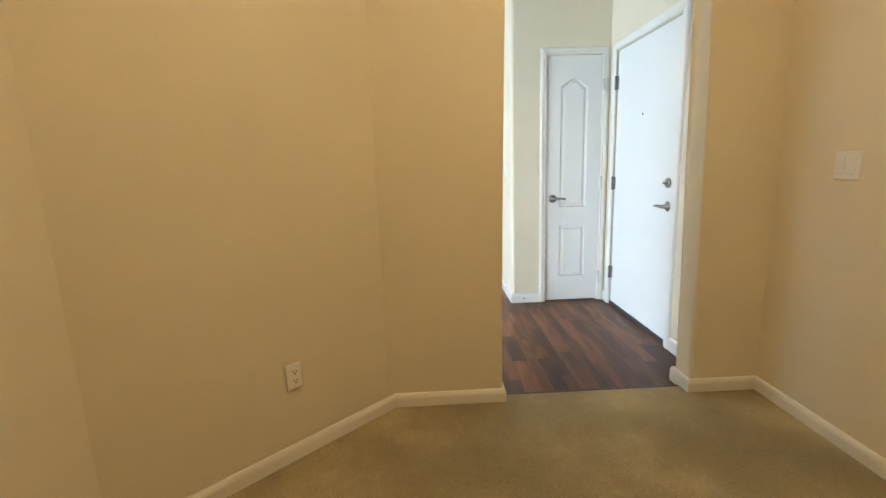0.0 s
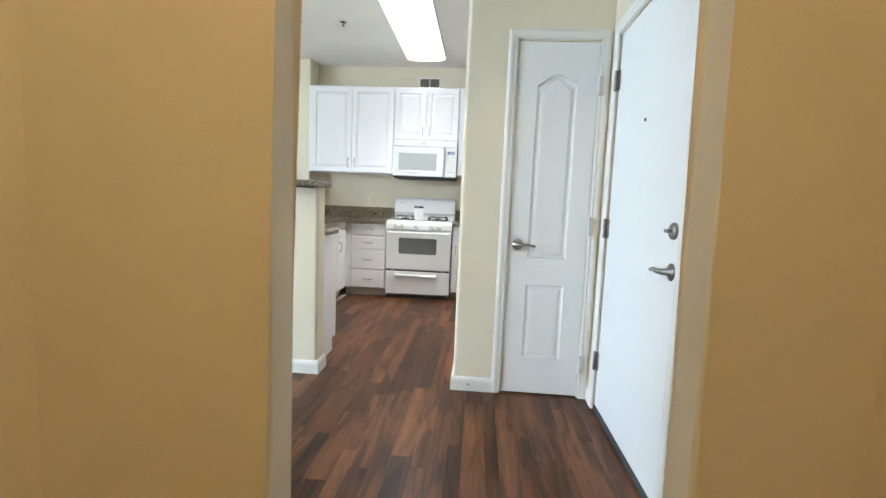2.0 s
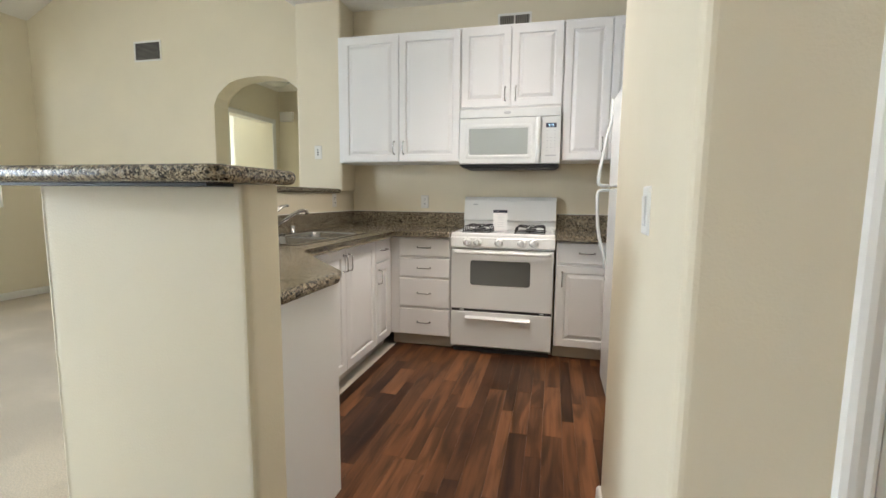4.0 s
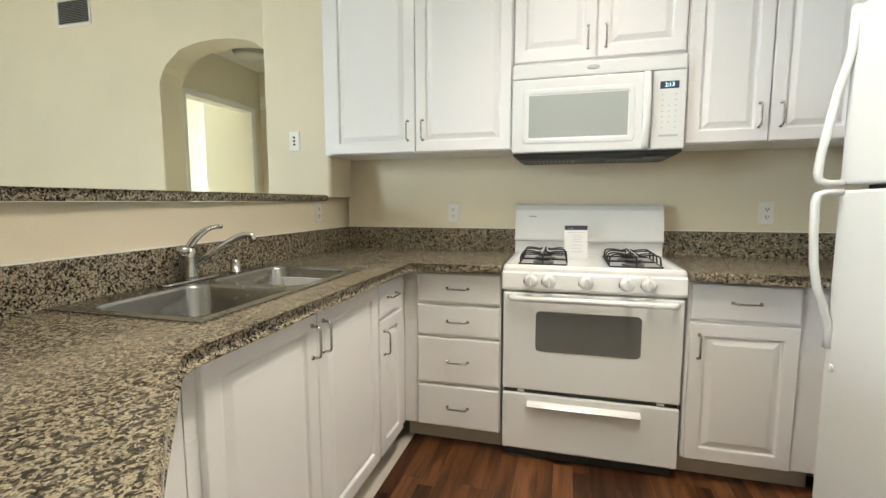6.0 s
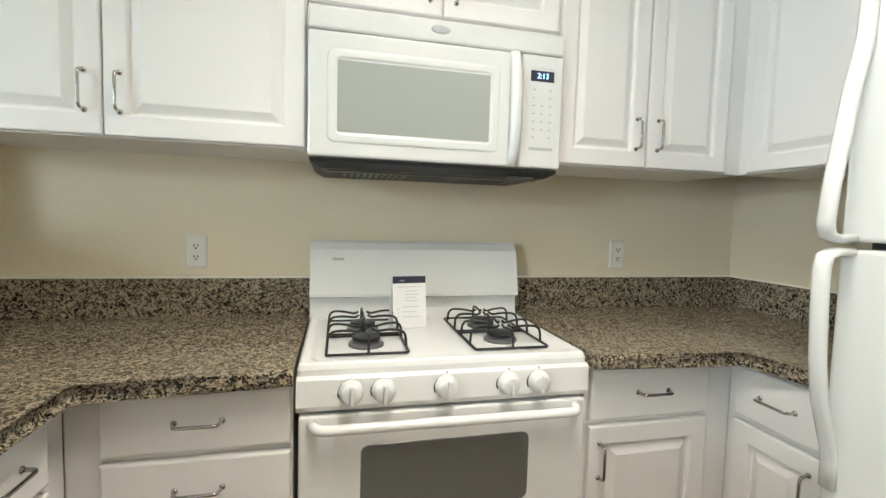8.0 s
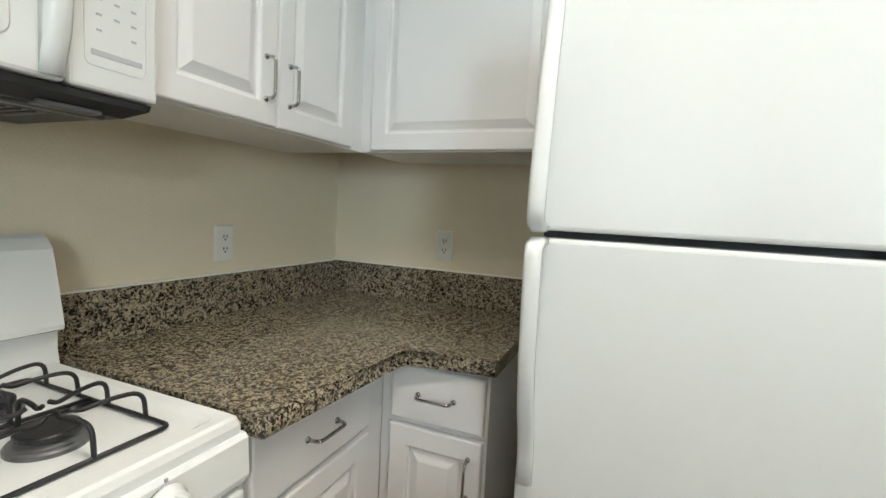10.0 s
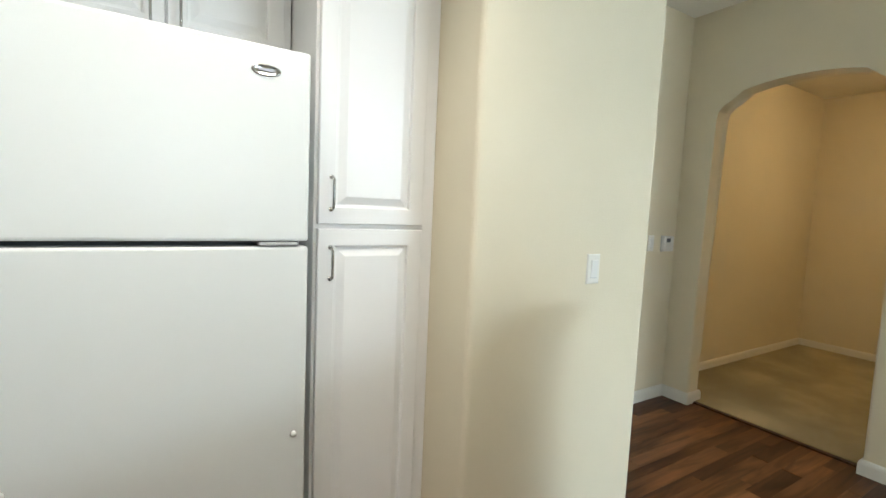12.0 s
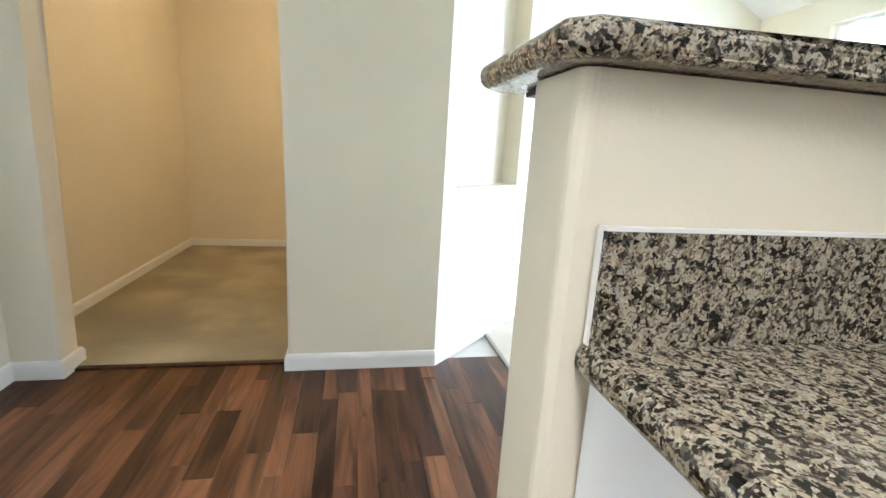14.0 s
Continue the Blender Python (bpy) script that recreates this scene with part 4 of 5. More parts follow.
def burner_set(parent, x0, x1, y0, y1):
    z = 0.906
    cx, ym = (x0 + x1) / 2, (y0 + y1) / 2
    mids = (y0 + (y1 - y0) * 0.27, y0 + (y1 - y0) * 0.73)
    for cy in mids:
        b = bmesh.new()
        lathe(b, [(0.050, 0), (0.050, 0.006), (0.047, 0.009), (0.040, 0.010), (0.036, 0.013), (0.034, 0.016)], pose(cx, cy, z), 28)
        bowl = part("burner", b, "burner_grey", parent, "grey burner bowl")
        b = bmesh.new()
        lathe(b, [(0.037, 0.016), (0.0395, 0.018), (0.0395, 0.025), (0.037, 0.027), (0.012, 0.028)], pose(cx, cy, z), 28)
        part("burner_cap", b, "iron_black", bowl, "black burner cap")
    g = bmesh.new()
    r = 0.0037
    zz = z + 0.006
    tube(g, arc_path([(x0, y0, zz), (x1, y0, zz), (x1, y1, zz), (x0, y1, zz), (x0, y0 + 0.001, zz)], 0.014), r, 7)
    for o in (-0.010, 0.010):
        tube(g, [(x0, ym + o, zz), (x1, ym + o, zz)], r, 7)
    for cy, yend, sgn in ((mids[0], y0, -1), (mids[1], y1, 1)):
        feet = [(x0, cy - 0.048), (x0, cy + 0.048), (x1, cy - 0.048), (x1, cy + 0.048), (cx, yend), (cx, ym - sgn * -0.010)]
        for px, py in feet:
            d = Vector((cx - px, (cy - py) * 0.55, 0))
            if abs(px - cx) < 1e-6:
                d = Vector((0, cy - py, 0))
            run = d.length - 0.026
            d.normalize()
            p = Vector((px, py, zz))
            up = Vector((0, 0, 0.046))
            tube(g, arc_path([p, p + up + d * 0.004, p + up + d * run * 0.6, p + up * 0.86 + d * run, p + up * 1.02 + d * (run + 0.012)], 0.022, 5), r, 7)
    part("grate", g, "iron_black", parent, "black wire burner grate", True)


burner_set(rng, 0.066, 0.280, RF + 0.073, RF + 0.46)
burner_set(rng, 0.464, 0.682, RF + 0.073, RF + 0.46)

# folded card on the cooktop
card = thing("folded_card", pose(RX0 + 0.322, RF + 0.375, 0.908, 0, 0, 8) @ Matrix.Scale(1.34, 4), "small white folded instruction card with a dark top", "card")
part("front_leaf", rings_mesh(bmesh.new(), [[Vector((-0.042, -0.02, 0)), Vector((0.042, -0.02, 0)), Vector((0.042, -0.001, 0.125)), Vector((-0.042, -0.001, 0.125))], [Vector((-0.042, -0.0185, 0)), Vector((0.042, -0.0185, 0)), Vector((0.042, 0.0005, 0.125)), Vector((-0.042, 0.0005, 0.125))]], True, True), "card_white", card)
part("back_leaf", rings_mesh(bmesh.new(), [[Vector((-0.042, 0.03, 0)), Vector((0.042, 0.03, 0)), Vector((0.042, 0.0, 0.125)), Vector((-0.042, 0.0, 0.125))], [Vector((-0.042, 0.0315, 0)), Vector((0.042, 0.0315, 0)), Vector((0.042, 0.002, 0.125)), Vector((-0.042, 0.002, 0.125))]], True, True), "card_white", card)


def card_bar(x0, x1, z0, z1, mat):
    lean = lambda z: -0.0205 + 0.019 * z / 0.125  # noqa: E731
    part("print", rings_mesh(bmesh.new(), [[Vector((x0, lean(z0) - 0.0004, z0)), Vector((x1, lean(z0) - 0.0004, z0)), Vector((x1, lean(z1) - 0.0004, z1)), Vector((x0, lean(z1) - 0.0004, z1))]]), mat, card)


card_bar(-0.042, 0.042, 0.108, 0.125, "ink_navy")
for z, a, b in ((0.098, -0.03, 0.034), (0.088, -0.012, 0.02), (0.080, -0.012, 0.024), (0.072, -0.012, 0.016), (0.064, -0.012, 0.022), (0.050, -0.02, 0.024), (0.038, -0.02, 0.016), (0.026, -0.02, 0.026)):
    card_bar(a, b, z, z + 0.0022, "ink_pale")
for z in (0.026, 0.036, 0.046):
    card_bar(-0.031, -0.0285, z, z + 0.0028, "ink_grey")
card_bar(-0.036, -0.012, 0.113, 0.1165, "ink_pale")

# ---- microwave ----
MX, MW, MF, M0, M1 = 1.022, 0.764, 6.405, 1.431, 1.843
mw = thing("microwave", pose(MX, 0, 0), "white over-range microwave with a grey window, hung below the cabinet", "microwave")
part("body", bx(0.0, MW, MF + 0.035, WN - 0.002, M0, M1 - 0.003, bev=0.002), "appliance_white", mw)
part("vent_strip", bx(0.0, MW, MF + 0.004, MF + 0.034, 1.780, M1, bev=0.006), "appliance_white", mw)
b = bmesh.new()
lathe(b, [(0.022, 0), (0.022, 0.002), (0.018, 0.003)], pose(0.37, MF + 0.0045, 1.815) @ Matrix.Diagonal((1.3, 1, 0.55, 1)) @ pose(0, 0, 0, 90), 20)
part("badge", b, "badge_grey", mw, "oval silver badge", True)
DRX = 0.622
md = part("door", bx(0.0, DRX, MF, MF + 0.034, M0 + 0.002, 1.776, bev=0.007), "appliance_white", mw)
bm = rings_mesh(bmesh.new(), [[Vector((x, y, z)) for x, z in rrect(0.052 + o, 0.556 - o, 1.473 + o, 1.728 - o, 0.02)] for o, y in ((0, MF - 0.0002), (0.002, MF - 0.003), (0.008, MF - 0.004), (0.020, MF - 0.004), (0.026, MF - 0.0012))])
part("window_frame", bm, "appliance_white", md)
part("window", bx(0.080, 0.553 - 0.028, MF - 0.0022, MF + 0.001, 1.502, 1.698), "microwave_glass", md, "grey speckled microwave window")
bm = rings_mesh(bmesh.new(), [[Vector((x, MF - 0.004 - dy, z)) for x, dy in ((0.586, 0), (0.584, o), (0.593, o + 0.010), (0.609, o + 0.010), (0.618, o), (0.617, 0))] for z, o in ((1.438, 0.002), (1.462, 0.008), (1.50, 0.020), (1.56, 0.027), (1.65, 0.027), (1.71, 0.020), (1.75, 0.008), (1.774, 0.002))], True, True)
part("handle", bm, "appliance_white", md, "", True)
mp = part("keypad_panel", bx(DRX + 0.003, MW, MF, MF + 0.034, M0 + 0.002, 1.776, bev=0.006), "appliance_white", mw)
part("display", bx(0.655, 0.732, MF - 0.0016, MF + 0.002, 1.696, 1.728, bev=0.001, seg=1), "ink_navy", mp, "dark clock display")


def lettering(name, text, m, size, mat, parent, depth=0.0004):
    cu = bpy.data.curves.new(name, "FONT")
    cu.body, cu.size, cu.extrude, cu.align_x, cu.align_y = text, size, depth, "CENTER", "CENTER"
    tmp = bpy.data.objects.new(name, cu)
    scene.collection.objects.link(tmp)
    me = bpy.data.meshes.new_from_object(tmp.evaluated_get(bpy.context.evaluated_depsgraph_get()))
    bpy.data.objects.remove(tmp)
    bpy.data.curves.remove(cu)
    me.materials.clear()
    me.materials.append(MATS[mat])
    ob = new(name, me)
    ob.parent = parent
    ob.matrix_basis = m
    return ob


lettering("clock_digits", "2:13", pose(0.694, MF - 0.0022, 1.712, 90), 0.023, "clock_glow", mp)
for r in range(7):
    for c in range(3):
        if r in (2, 3, 4, 5) or c != 1:
            part("key", bx(0.664 + 0.027 * c, 0.672 + 0.027 * c, MF - 0.0006, MF + 0.001, 1.669 - 0.024 * r, 1.6725 - 0.024 * r), "ink_grey", mp)
part("key_bar", bx(0.656, 0.736, MF - 0.0006, MF + 0.001, 1.487, 1.496, bev=0.0004, seg=1), "badge_grey", mp, "pale grey start key")
kp = rings_mesh(bmesh.new(), [[Vector((x, y, z)) for x, z in rrect(0.646 + o, 0.744 - o, 1.470 + o, 1.740 - o, 0.012)] for o, y in ((0, MF + 0.001), (0, MF - 0.0012), (0.0022, MF - 0.0012), (0.0022, MF + 0.001))], False)
part("keypad_bead", kp, "appliance_white", mp)
bm = rings_mesh(bmesh.new(), [[Vector((x, y, z)) for x, y in ((0.004 + o, MF + 0.012 + o), (MW - 0.004 - o, MF + 0.012 + o), (MW - 0.004 - o, WN - 0.004), (0.004 + o, WN - 0.004))] for o, z in ((0, M0 - 0.001), (0.002, M0 - 0.012), (0.03, M0 - 0.028))], True, True)
under = part("underside", bm, "hood_dark", mw, "dark grey vent underside")
part("grille_bar", bx(0.05, MW - 0.05, MF + 0.062, MF + 0.086, M0 - 0.034, M0 - 0.026, bev=0.003), "burner_grey", under, "grey light strip")
for x in (0.10, 0.46):
    f = part("filter", bx(x, x + 0.2, MF + 0.11, MF + 0.25, M0 - 0.032, M0 - 0.026, bev=0.002), "burner_grey", under, "grey grease filter")
    for k in range(9):
        part("filter_rib", bx(x + 0.012 + 0.02 * k, x + 0.020 + 0.02 * k, MF + 0.116, MF + 0.244, M0 - 0.034, M0 - 0.0315), "gasket_dark", f)
part("lamp_lens", bx(0.60, 0.69, MF + 0.03, MF + 0.058, M0 - 0.032, M0 - 0.024, bev=0.002), "burner_grey", under, "dull lamp lens")

# ---- fridge ----
def strap(bm, line, x0, x1, half):
    """A flat bar with rounded edges along a line of (out, z), out towards -y; from x0 to x1 across."""
    rows = []
    for i, (o, z) in enumerate(line):
        q, p = line[max(i - 1, 0)], line[min(i + 1, len(line) - 1)]
        d = Vector((p[0] - q[0], p[1] - q[1])).normalized()
        n = Vector((-d.y, d.x)) * half
        r = half * 0.7
        rows.append([Vector((x, -(o + n.x * k), z + n.y * k)) for x, k in ((x0 + r, -1), (x1 - r, -1), (x1, -0.5), (x1, 0.5), (x1 - r, 1), (x0 + r, 1), (x0, 0.5), (x0, -0.5))])
    return rings_mesh(bm, rows, True, True)



FX, FY0, FY1, FT, FS = 2.072, 5.082, 5.778, 1.750, 1.238
fr = thing("refrigerator", pose(FX, FY1, 0, 0, 0, -90), "white top-freezer refrigerator with curved handles", "refrigerator")
FWD = FY1 - FY0
part("body", bx(0.006, FWD - 0.006, 0.085, WE - FX - 0.03, 0.02, FT - 0.012, bev=0.004), "appliance_white", fr)
part("gasket", bx(0.012, FWD - 0.012, 0.068, 0.086, 0.08, FT - 0.02), "gasket_dark", fr, "dark door gasket")
for nm, a, b in (("freezer_door", FS + 0.007, FT), ("fridge_door", 0.075, FS - 0.007)):
    fd = part(nm, bx(0.0, FWD, 0.0, 0.067, a, b, bev=0.009, seg=3), "appliance_white", fr)
    if nm == "freezer_door":
        line = [(0.003, b), (0.004, b - 0.06), (0.006, b - 0.12), (0.014, b - 0.16), (0.028, b - 0.215), (0.042, b - 0.30), (0.059, a + 0.10), (0.065, a + 0.035), (0.060, a + 0.014), (0.040, a + 0.006), (0.0, a + 0.006)]
    else:
        line = [(0.0, b - 0.006), (0.040, b - 0.006), (0.060, b - 0.014), (0.065, b - 0.035), (0.063, b - 0.12), (0.056, b - 0.22), (0.042, b - 0.30), (0.022, b - 0.36), (0.008, b - 0.40), (0.004, b - 0.43), (0.003, b - 0.48)]
    part("handle", strap(bmesh.new(), line, 0.004, 0.034, 0.009), "appliance_white", fd, "", True)
    if nm == "freezer_door":
        lg = bmesh.new()
        lathe(lg, [(0.036, 0), (0.036, 0.003), (0.030, 0.004), (0.028, 0.003)], pose(FWD - 0.115, 0.0, b - 0.065) @ Matrix.Diagonal((1, 1, 0.42, 1)) @ pose(0, 0, 0, 90), 28)
        bd = part("badge", lg, "chrome", fd, "oval chrome badge", True)
        part("badge_mark", bx(FWD - 0.135, FWD - 0.095, -0.0052, -0.003, b - 0.068, b - 0.062), "ink_grey", bd)
        part("hinge_cover", bx(FWD - 0.13, FWD - 0.03, -0.002, 0.05, FS - 0.004, FS + 0.005, bev=0.002), "badge_grey", fr)
    else:
        for x, r in ((0.045, 0.013), (FWD - 0.035, 0.009)):
            p = bmesh.new()
            lathe(p, [(r, 0), (r, 0.004), (r * 0.6, 0.007)], pose(x, 0.0, b - 0.535, 90), 14)
            part("plug", p, "appliance_white", fd, "", True)
part("toe_grille", bx(0.01, FWD - 0.01, 0.03, 0.07, 0.0, 0.07, bev=0.003), "gasket_dark", fr)


# ---- plates on the walls ----
def plate(name, m, label, kind, gangs=1):
    """An outlet or switch plate; local -y looks into the room, its middle at the origin."""
    w = 0.07 if gangs == 1 else 0.116
    ob = thing(name, m, label, "outlet" if kind == "outlet" else "switch" if kind == "rocker" else "wall plate")
    bm = rings_mesh(bmesh.new(), [rect_loop(-w / 2 + o, w / 2 - o, -0.057 + o, 0.057 - o, y) for o, y in ((0, 0.0), (0.001, -0.003), (0.004, -0.0055), (0.006, -0.006))], True, True)
    part("plate", bm, "plate_plastic", ob)
    for g in range(gangs):
        cx = (g - (gangs - 1) / 2) * 0.046
        if kind == "outlet":
            for cz in (-0.019, 0.019):
                f = part("socket", prism(bmesh.new(), rrect(cx - 0.0165, cx + 0.0165, cz - 0.014, cz + 0.014, 0.008, 3), 0.006, 0.008, Matrix(((1, 0, 0, 0), (0, 0, -1, 0), (0, 1, 0, 0), (0, 0, 0, 1)))), "plate_plastic", ob)
                for sx in (-0.007, 0.005):
                    part("slot", bx(cx + sx, cx + sx + 0.003, -0.0088, -0.0076, cz - 0.002, cz + 0.007), "void_black", f)
                part("slot", bx(cx - 0.003, cx + 0.003, -0.0088, -0.0076, cz - 0.010, cz - 0.005), "void_black", f)
        elif kind == "rocker":
            part("rocker", rings_mesh(bmesh.new(), [rect_loop(cx - 0.0165, cx + 0.0165, -0.033, 0.033, -0.005), [Vector((cx - 0.0165, -0.0075, -0.033)), Vector((cx + 0.0165, -0.0075, -0.033)), Vector((cx + 0.0165, -0.0105, 0.033)), Vector((cx - 0.0165, -0.0105, 0.033))]], True, True), "hinge_white", ob)
            part("rocker_gap", bx(cx - 0.0175, cx + 0.0175, -0.0066, -0.0055, -0.0345, -0.033), "ink_grey", ob)
        elif kind == "jack":
            for cz in (-0.02, 0, 0.02):
                p = bmesh.new()
                lathe(p, [(0.006, 0), (0.006, 0.003), (0.004, 0.004)], pose(cx, -0.006, cz, 90), 12)
                part("jack", p, "void_black", ob, "", True)
    return ob


plate("wall_outlet", pose(0.638, WN, 1.132), "white duplex outlet on the kitchen wall", "outlet")
plate("wall_outlet", pose(2.263, WN, 1.137), "white duplex outlet above the corner worktop", "outlet")
plate("wall_outlet", pose(WE, 6.268, 1.140, 0, 0, -90), "white duplex outlet beside the fridge", "outlet")
plate("wall_plate", pose(-0.255, STUB, 1.551), "white cable plate with three dark jacks", "jack")
plate("wall_plate", pose(-0.07, 6.44, 1.138, 0, 0, 90), "blank cream outlet plate on the bar wall", "outlet")
plate("light_switch", pose(-0.07, 4.858, 1.132, 0, 0, 90), "double white rocker switch on the bar wall", "rocker", 2)
plate("light_switch", pose(CX, 4.036, 1.149, 0, 0, -90), "white rocker switch on the closet wall", "rocker")
plate("light_switch", pose(EX, 2.475, 1.172, 0, 0, -90), "white rocker switch beside the front door", "rocker")
plate("light_switch", pose(DE, 1.66, 1.175, 0, 0, -90), "double white rocker switch on the den wall", "rocker", 2)
plate("wall_outlet", pose(0.66, 1.667, 0.385, 0, 0, 44), "white duplex outlet low on the slanting den wall", "outlet")
plate("wall_plate", pose(-2.03, LN, 1.205), "blank white plate on the living room wall", "blank")
plate("wall_outlet", pose(-2.29, LN, 1.21), "white outlet on the living room wall", "outlet")
th = thing("thermostat", pose(EX, 2.305, 1.170, 0, 0, -90), "white wall thermostat with a small dark display", "thermostat")
part("case", bx(-0.058, 0.058, -0.036, 0, -0.056, 0.056, bev=0.008), "hinge_white", th)
part("seam", bx(-0.0585, 0.0585, -0.012, -0.008, -0.0565, 0.0565), "ink_grey", th, "grey seam round the case")
part("display", bx(-0.036, 0.012, -0.0375, -0.035, 0.012, 0.040), "ink_navy", th)
part("flap", bx(-0.048, 0.048, -0.038, -0.035, -0.046, 0.002, bev=0.001, seg=1), "hinge_white", th)


def vent(name, m, w, h, bars, label, vertical=False):
    ob = thing(name, m, label, "air vent")
    rim = 0.018
    bm = bmesh.new()
    for a in ((0, w, 0, rim), (0, w, h - rim, h), (0, rim, rim, h - rim), (w - rim, w, rim, h - rim)):
        box(bm, a[0], a[1], -0.010, 0, a[2], a[3], 0.002, 1)
    part("frame", bm, "trim_paint", ob)
    part("backing", bx(rim, w - rim, -0.002, 0, rim, h - rim), "void_black", ob)
    n = bars
    for k in range(n):
        if vertical:
            x = rim + (w - 2 * rim) * (k + 0.5) / n
            s = part("slat", bx(-0.005, 0.005, -0.001, 0.001, rim, h - rim), "vent_grey", ob)
            s.matrix_basis = pose(x, -0.006, 0, 0, 0, 40)
        else:
            z = rim + (h - 2 * rim) * (k + 0.5) / n
            s = part("slat", bx(rim, w - rim, -0.006, 0.006, -0.0008, 0.0008), "vent_grey", ob)
            s.matrix_basis = pose(0, -0.006, z, 35)
    if vertical:
        part("mullion", bx(w / 2 - 0.006, w / 2 + 0.006, -0.011, 0, rim, h - rim), "trim_paint", ob)
    return ob


vent("air_vent", pose(-2.59, LN, 2.555), 0.345, 0.205, 14, "grey slatted return air grille high on the wall")
vent("air_vent", pose(1.256, WN, 2.532), 0.272, 0.135, 16, "small slatted air vent above the cabinets", True)

# ---- ceiling lamps ----
lamp = thing("ceiling_lamp", pose(1.405, 5.50, CEIL), "white fluorescent ceiling lamp with a wraparound diffuser, lit", "ceiling lamp")
part("housing", bx(-0.219, 0.219, -0.784, 0.784, -0.055, 0, bev=0.006), "enamel_white", lamp)
bm = rings_mesh(bmesh.new(), [[Vector((x, y, z)) for x, y in rrect(-0.215 + o, 0.215 - o, -0.78 + o, 0.78 - o, 0.06)] for o, z in ((0, -0.052), (0.0, -0.058), (0.008, -0.072), (0.03, -0.085), (0.07, -0.09))], True, False)
part("diffuser", bm, "lamp_diffuser", lamp, "glowing white diffuser", True)
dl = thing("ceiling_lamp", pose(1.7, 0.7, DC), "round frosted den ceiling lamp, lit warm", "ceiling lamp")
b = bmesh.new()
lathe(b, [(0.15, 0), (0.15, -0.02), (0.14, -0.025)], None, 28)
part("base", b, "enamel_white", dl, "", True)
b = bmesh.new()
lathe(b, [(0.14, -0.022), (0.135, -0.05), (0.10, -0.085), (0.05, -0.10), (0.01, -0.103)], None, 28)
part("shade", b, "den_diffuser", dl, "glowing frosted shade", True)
hl = thing("ceiling_lamp", pose(-1.36, 7.60, 2.50), "round hall ceiling lamp with a bronze rim", "ceiling lamp")
b = bmesh.new()
lathe(b, [(0.145, 0), (0.145, -0.03), (0.132, -0.045)], None, 28)
part("rim", b, "hinge_metal", hl, "bronze rim", True)
b = bmesh.new()
lathe(b, [(0.128, -0.04), (0.11, -0.07), (0.07, -0.092), (0.02, -0.10)], None, 28)
part("shade", b, "hall_diffuser", hl, "frosted glass shade", True)
rc = thing("recessed_light", pose(0.246, 5.358, CEIL), "round recessed ceiling light, white ring", "ceiling lamp")
b = bmesh.new()
lathe(b, [(0.085, 0), (0.085, -0.004), (0.07, -0.006), (0.062, 0.0), (0.05, -0.001)], None, 26)
part("ring", b, "enamel_white", rc, "", True)
b = bmesh.new()
lathe(b, [(0.05, -0.002), (0.03, -0.0035), (0.01, -0.004)], None, 22)
part("lens", b, "badge_grey", rc, "", True)
sp = thing("fire_sprinkler", pose(0.713, 5.395, CEIL), "small chrome fire sprinkler on the ceiling", "sprinkler")
b = bmesh.new()
lathe(b, [(0.032, 0), (0.03, -0.006), (0.012, -0.012), (0.010, -0.03), (0.016, -0.034), (0.016, -0.037)], None, 16)
part("head", b, "chrome", sp, "", True)
ch = thing("door_chime", pose(-1.62, HY, 2.18), "cream door chime box on the hall wall", "chime")
part("case", bx(-0.09, 0.09, -0.05, 0, -0.06, 0.06, bev=0.006), "plate_plastic", ch)
casing("casing", pose(HX + 0.001, BD0, 0, 0, 0, 90), BD1 - BD0, BDH, 0.06)
ds = thing("door_stop", pose(2.06, CY - 0.015, 0.045), "small chrome spring door stop on the baseboard", "door stop")
part("spring", tube(bmesh.new(), [(0, 0, 0), (0, -0.05, 0.002)], 0.006, 10), "chrome", ds, "", True)
part("tip", tube(bmesh.new(), [(0, -0.05, 0.002), (0, -0.062, 0.002)], 0.008, 10), "hinge_white", ds, "", True)

# ---- windows ----
def window(name, y0, y1, z0, z1, label, mull):
    ob = thing(name, pose(LW - 0.06, y0, z0, 0, 0, 90), label, "window", "", "structure")
    w, h = y1 - y0, z1 - z0
    bm = bmesh.new()
    for a in ((0, w, 0, 0.04), (0, w, h - 0.04, h), (0, 0.04, 0.04, h - 0.04), (w - 0.04, w, 0.04, h - 0.04)):
        box(bm, a[0], a[1], 0.02, 0.07, a[2], a[3], 0.003, 1)
    for k in range(1, mull):
        box(bm, w * k / mull - 0.025, w * k / mull + 0.025, 0.02, 0.07, 0.04, h - 0.04, 0.003, 1)
    part("window_frame", bm, "trim_paint", ob)
    g = part("pane", bx(0.04, w - 0.04, 0.042, 0.048, 0.04, h - 0.04), "window_glass", ob)
    g.visible_shadow = False
    return ob


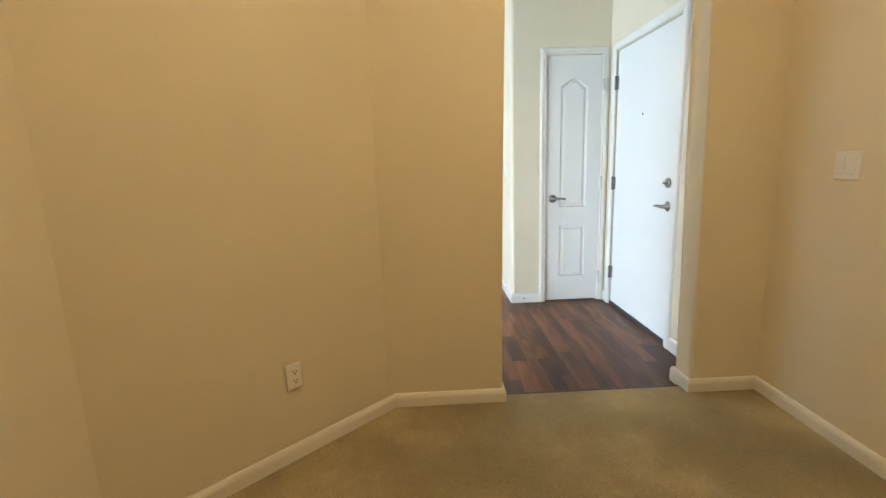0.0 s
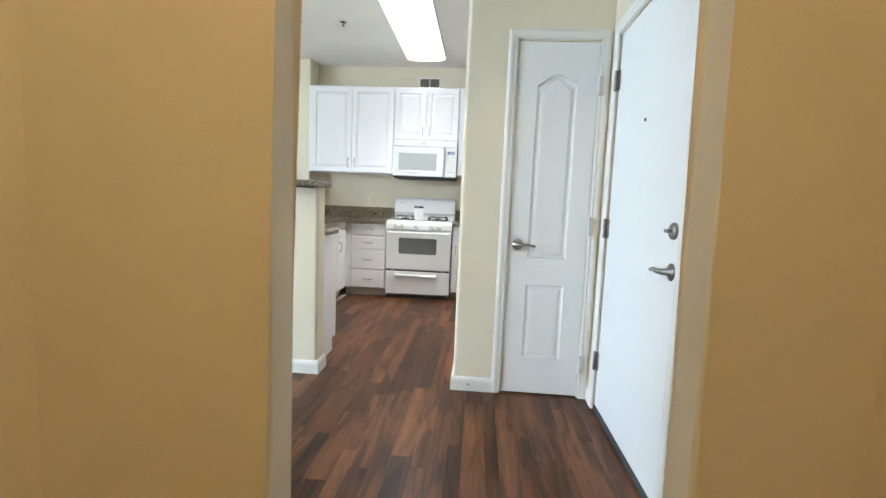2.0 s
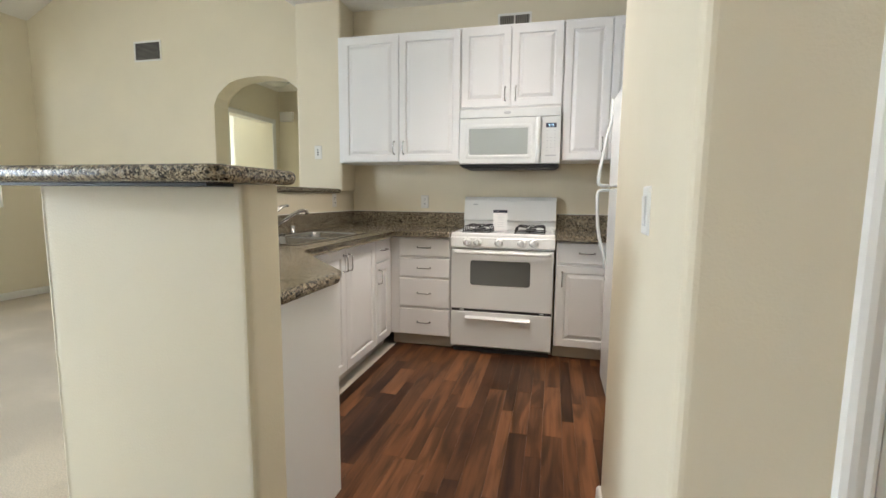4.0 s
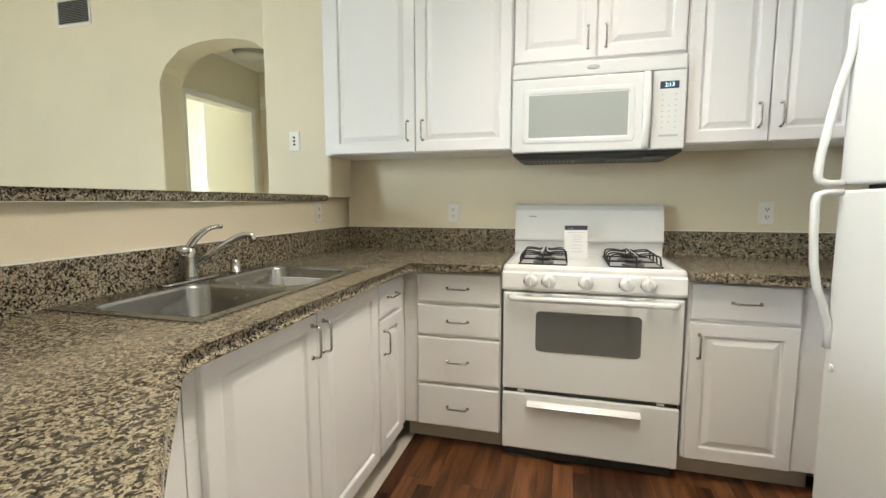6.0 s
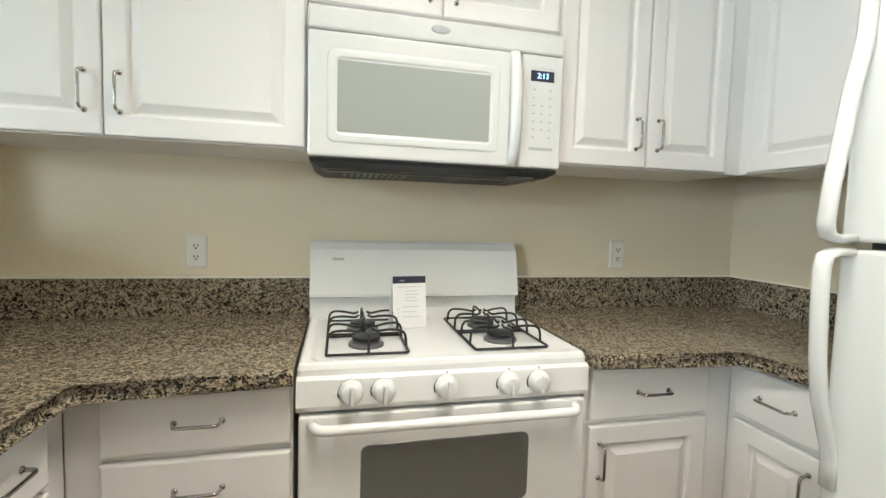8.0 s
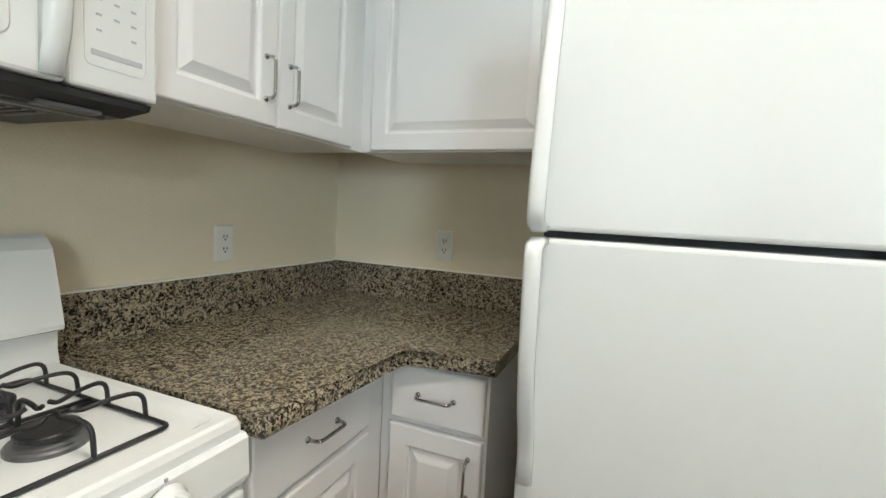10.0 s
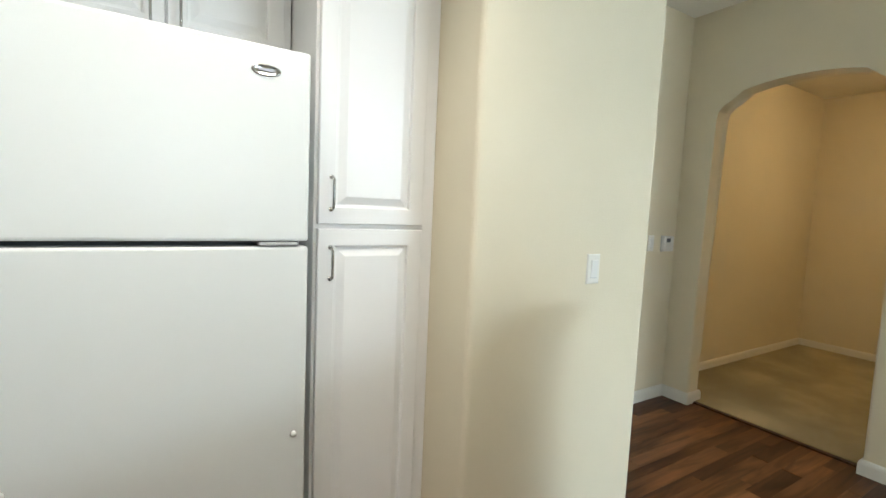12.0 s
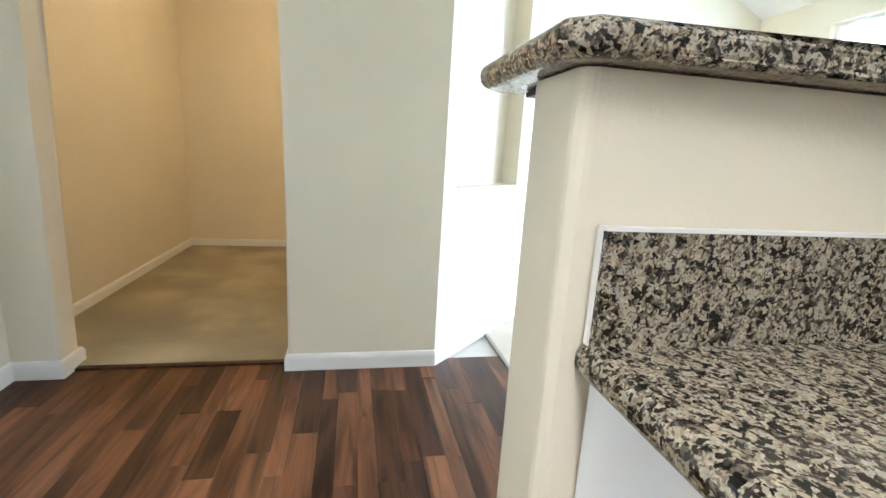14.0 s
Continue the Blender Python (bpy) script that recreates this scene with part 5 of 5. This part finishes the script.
window("window_1", *WIN_A, "white-framed living room window", 2)
window("window_2", *WIN_B, "white-framed sliding patio door", 2)
bl = thing("vertical_blind", pose(LW - 0.05, 0, 0), "grey-blue vertical blind drawn to one side of the window", "blind")
part("head_rail", bx(-0.02, 0.04, WIN_A[0] + 0.01, WIN_A[1] - 0.01, WIN_A[3] - 0.05, WIN_A[3] - 0.005, bev=0.004), "trim_paint", bl)
for k in range(8):
    s = part("slat", bx(-0.042, 0.042, -0.0012, 0.0012, WIN_A[2] + 0.02, WIN_A[3] - 0.05), "blind_grey", bl)
    s.matrix_basis = pose(0.012, WIN_A[1] - 0.06 - 0.055 * k, 0, 0, 0, 62 + 3 * math.sin(k * 2.1))

# ---- laminate planks (last) ----
floor_entry = thing("plank_floor", pose(0, 0, 0), "dark red-brown laminate plank floor", "floor", "", "structure")
STRIPS = (0.096, 0.064, 0.082, 0.070, 0.104, 0.060, 0.088, 0.074)   # board widths, row by row
shapes = {}


def plank(x, y, length, w):
    key = (round(length, 2), round(w, 3))
    if key not in shapes:
        bm = bmesh.new()
        L, g = key[0], 0.00015
        rings_mesh(bm, [[Vector((a, b, z)) for a, b in ((g + o, g + o), (w - g - o, g + o), (w - g - o, L - g - o), (g + o, L - g - o))] for o, z in ((0, -0.011), (0, -0.0002), (0.0002, 0.0))], True)
        me = bpy.data.meshes.new("plank")
        bmesh.ops.recalc_face_normals(bm, faces=bm.faces)
        bm.to_mesh(me)
        bm.free()
        me.materials.append(MATS["laminate_wood"])
        shapes[key] = me
    ob = new("plank", shapes[key])
    ob.parent = floor_entry
    ob.location = (x, y, 0.001)


rnd = random.Random(7)
x, row = 0.463, 0
while x < 2.845:
    width = STRIPS[row % len(STRIPS)]
    y = 2.105 - rnd.random() * 0.5
    end = 6.26 if x > 0.45 else 4.4
    while y < end:
        L = rnd.choice((0.40, 0.50, 0.60, 0.75, 0.90))
        y0, y1 = max(y, 2.105), min(y + L, end + 0.1)
        under_pony = x < 0.50 and y0 > 3.85
        in_closet = x > 1.99 and y0 > 3.86 and y1 < 4.5
        if y1 - y0 > 0.06 and not under_pony and not in_closet:
            plank(x, y0, round(y1 - y0, 2), width)
        y += L
    x += width
    row += 1
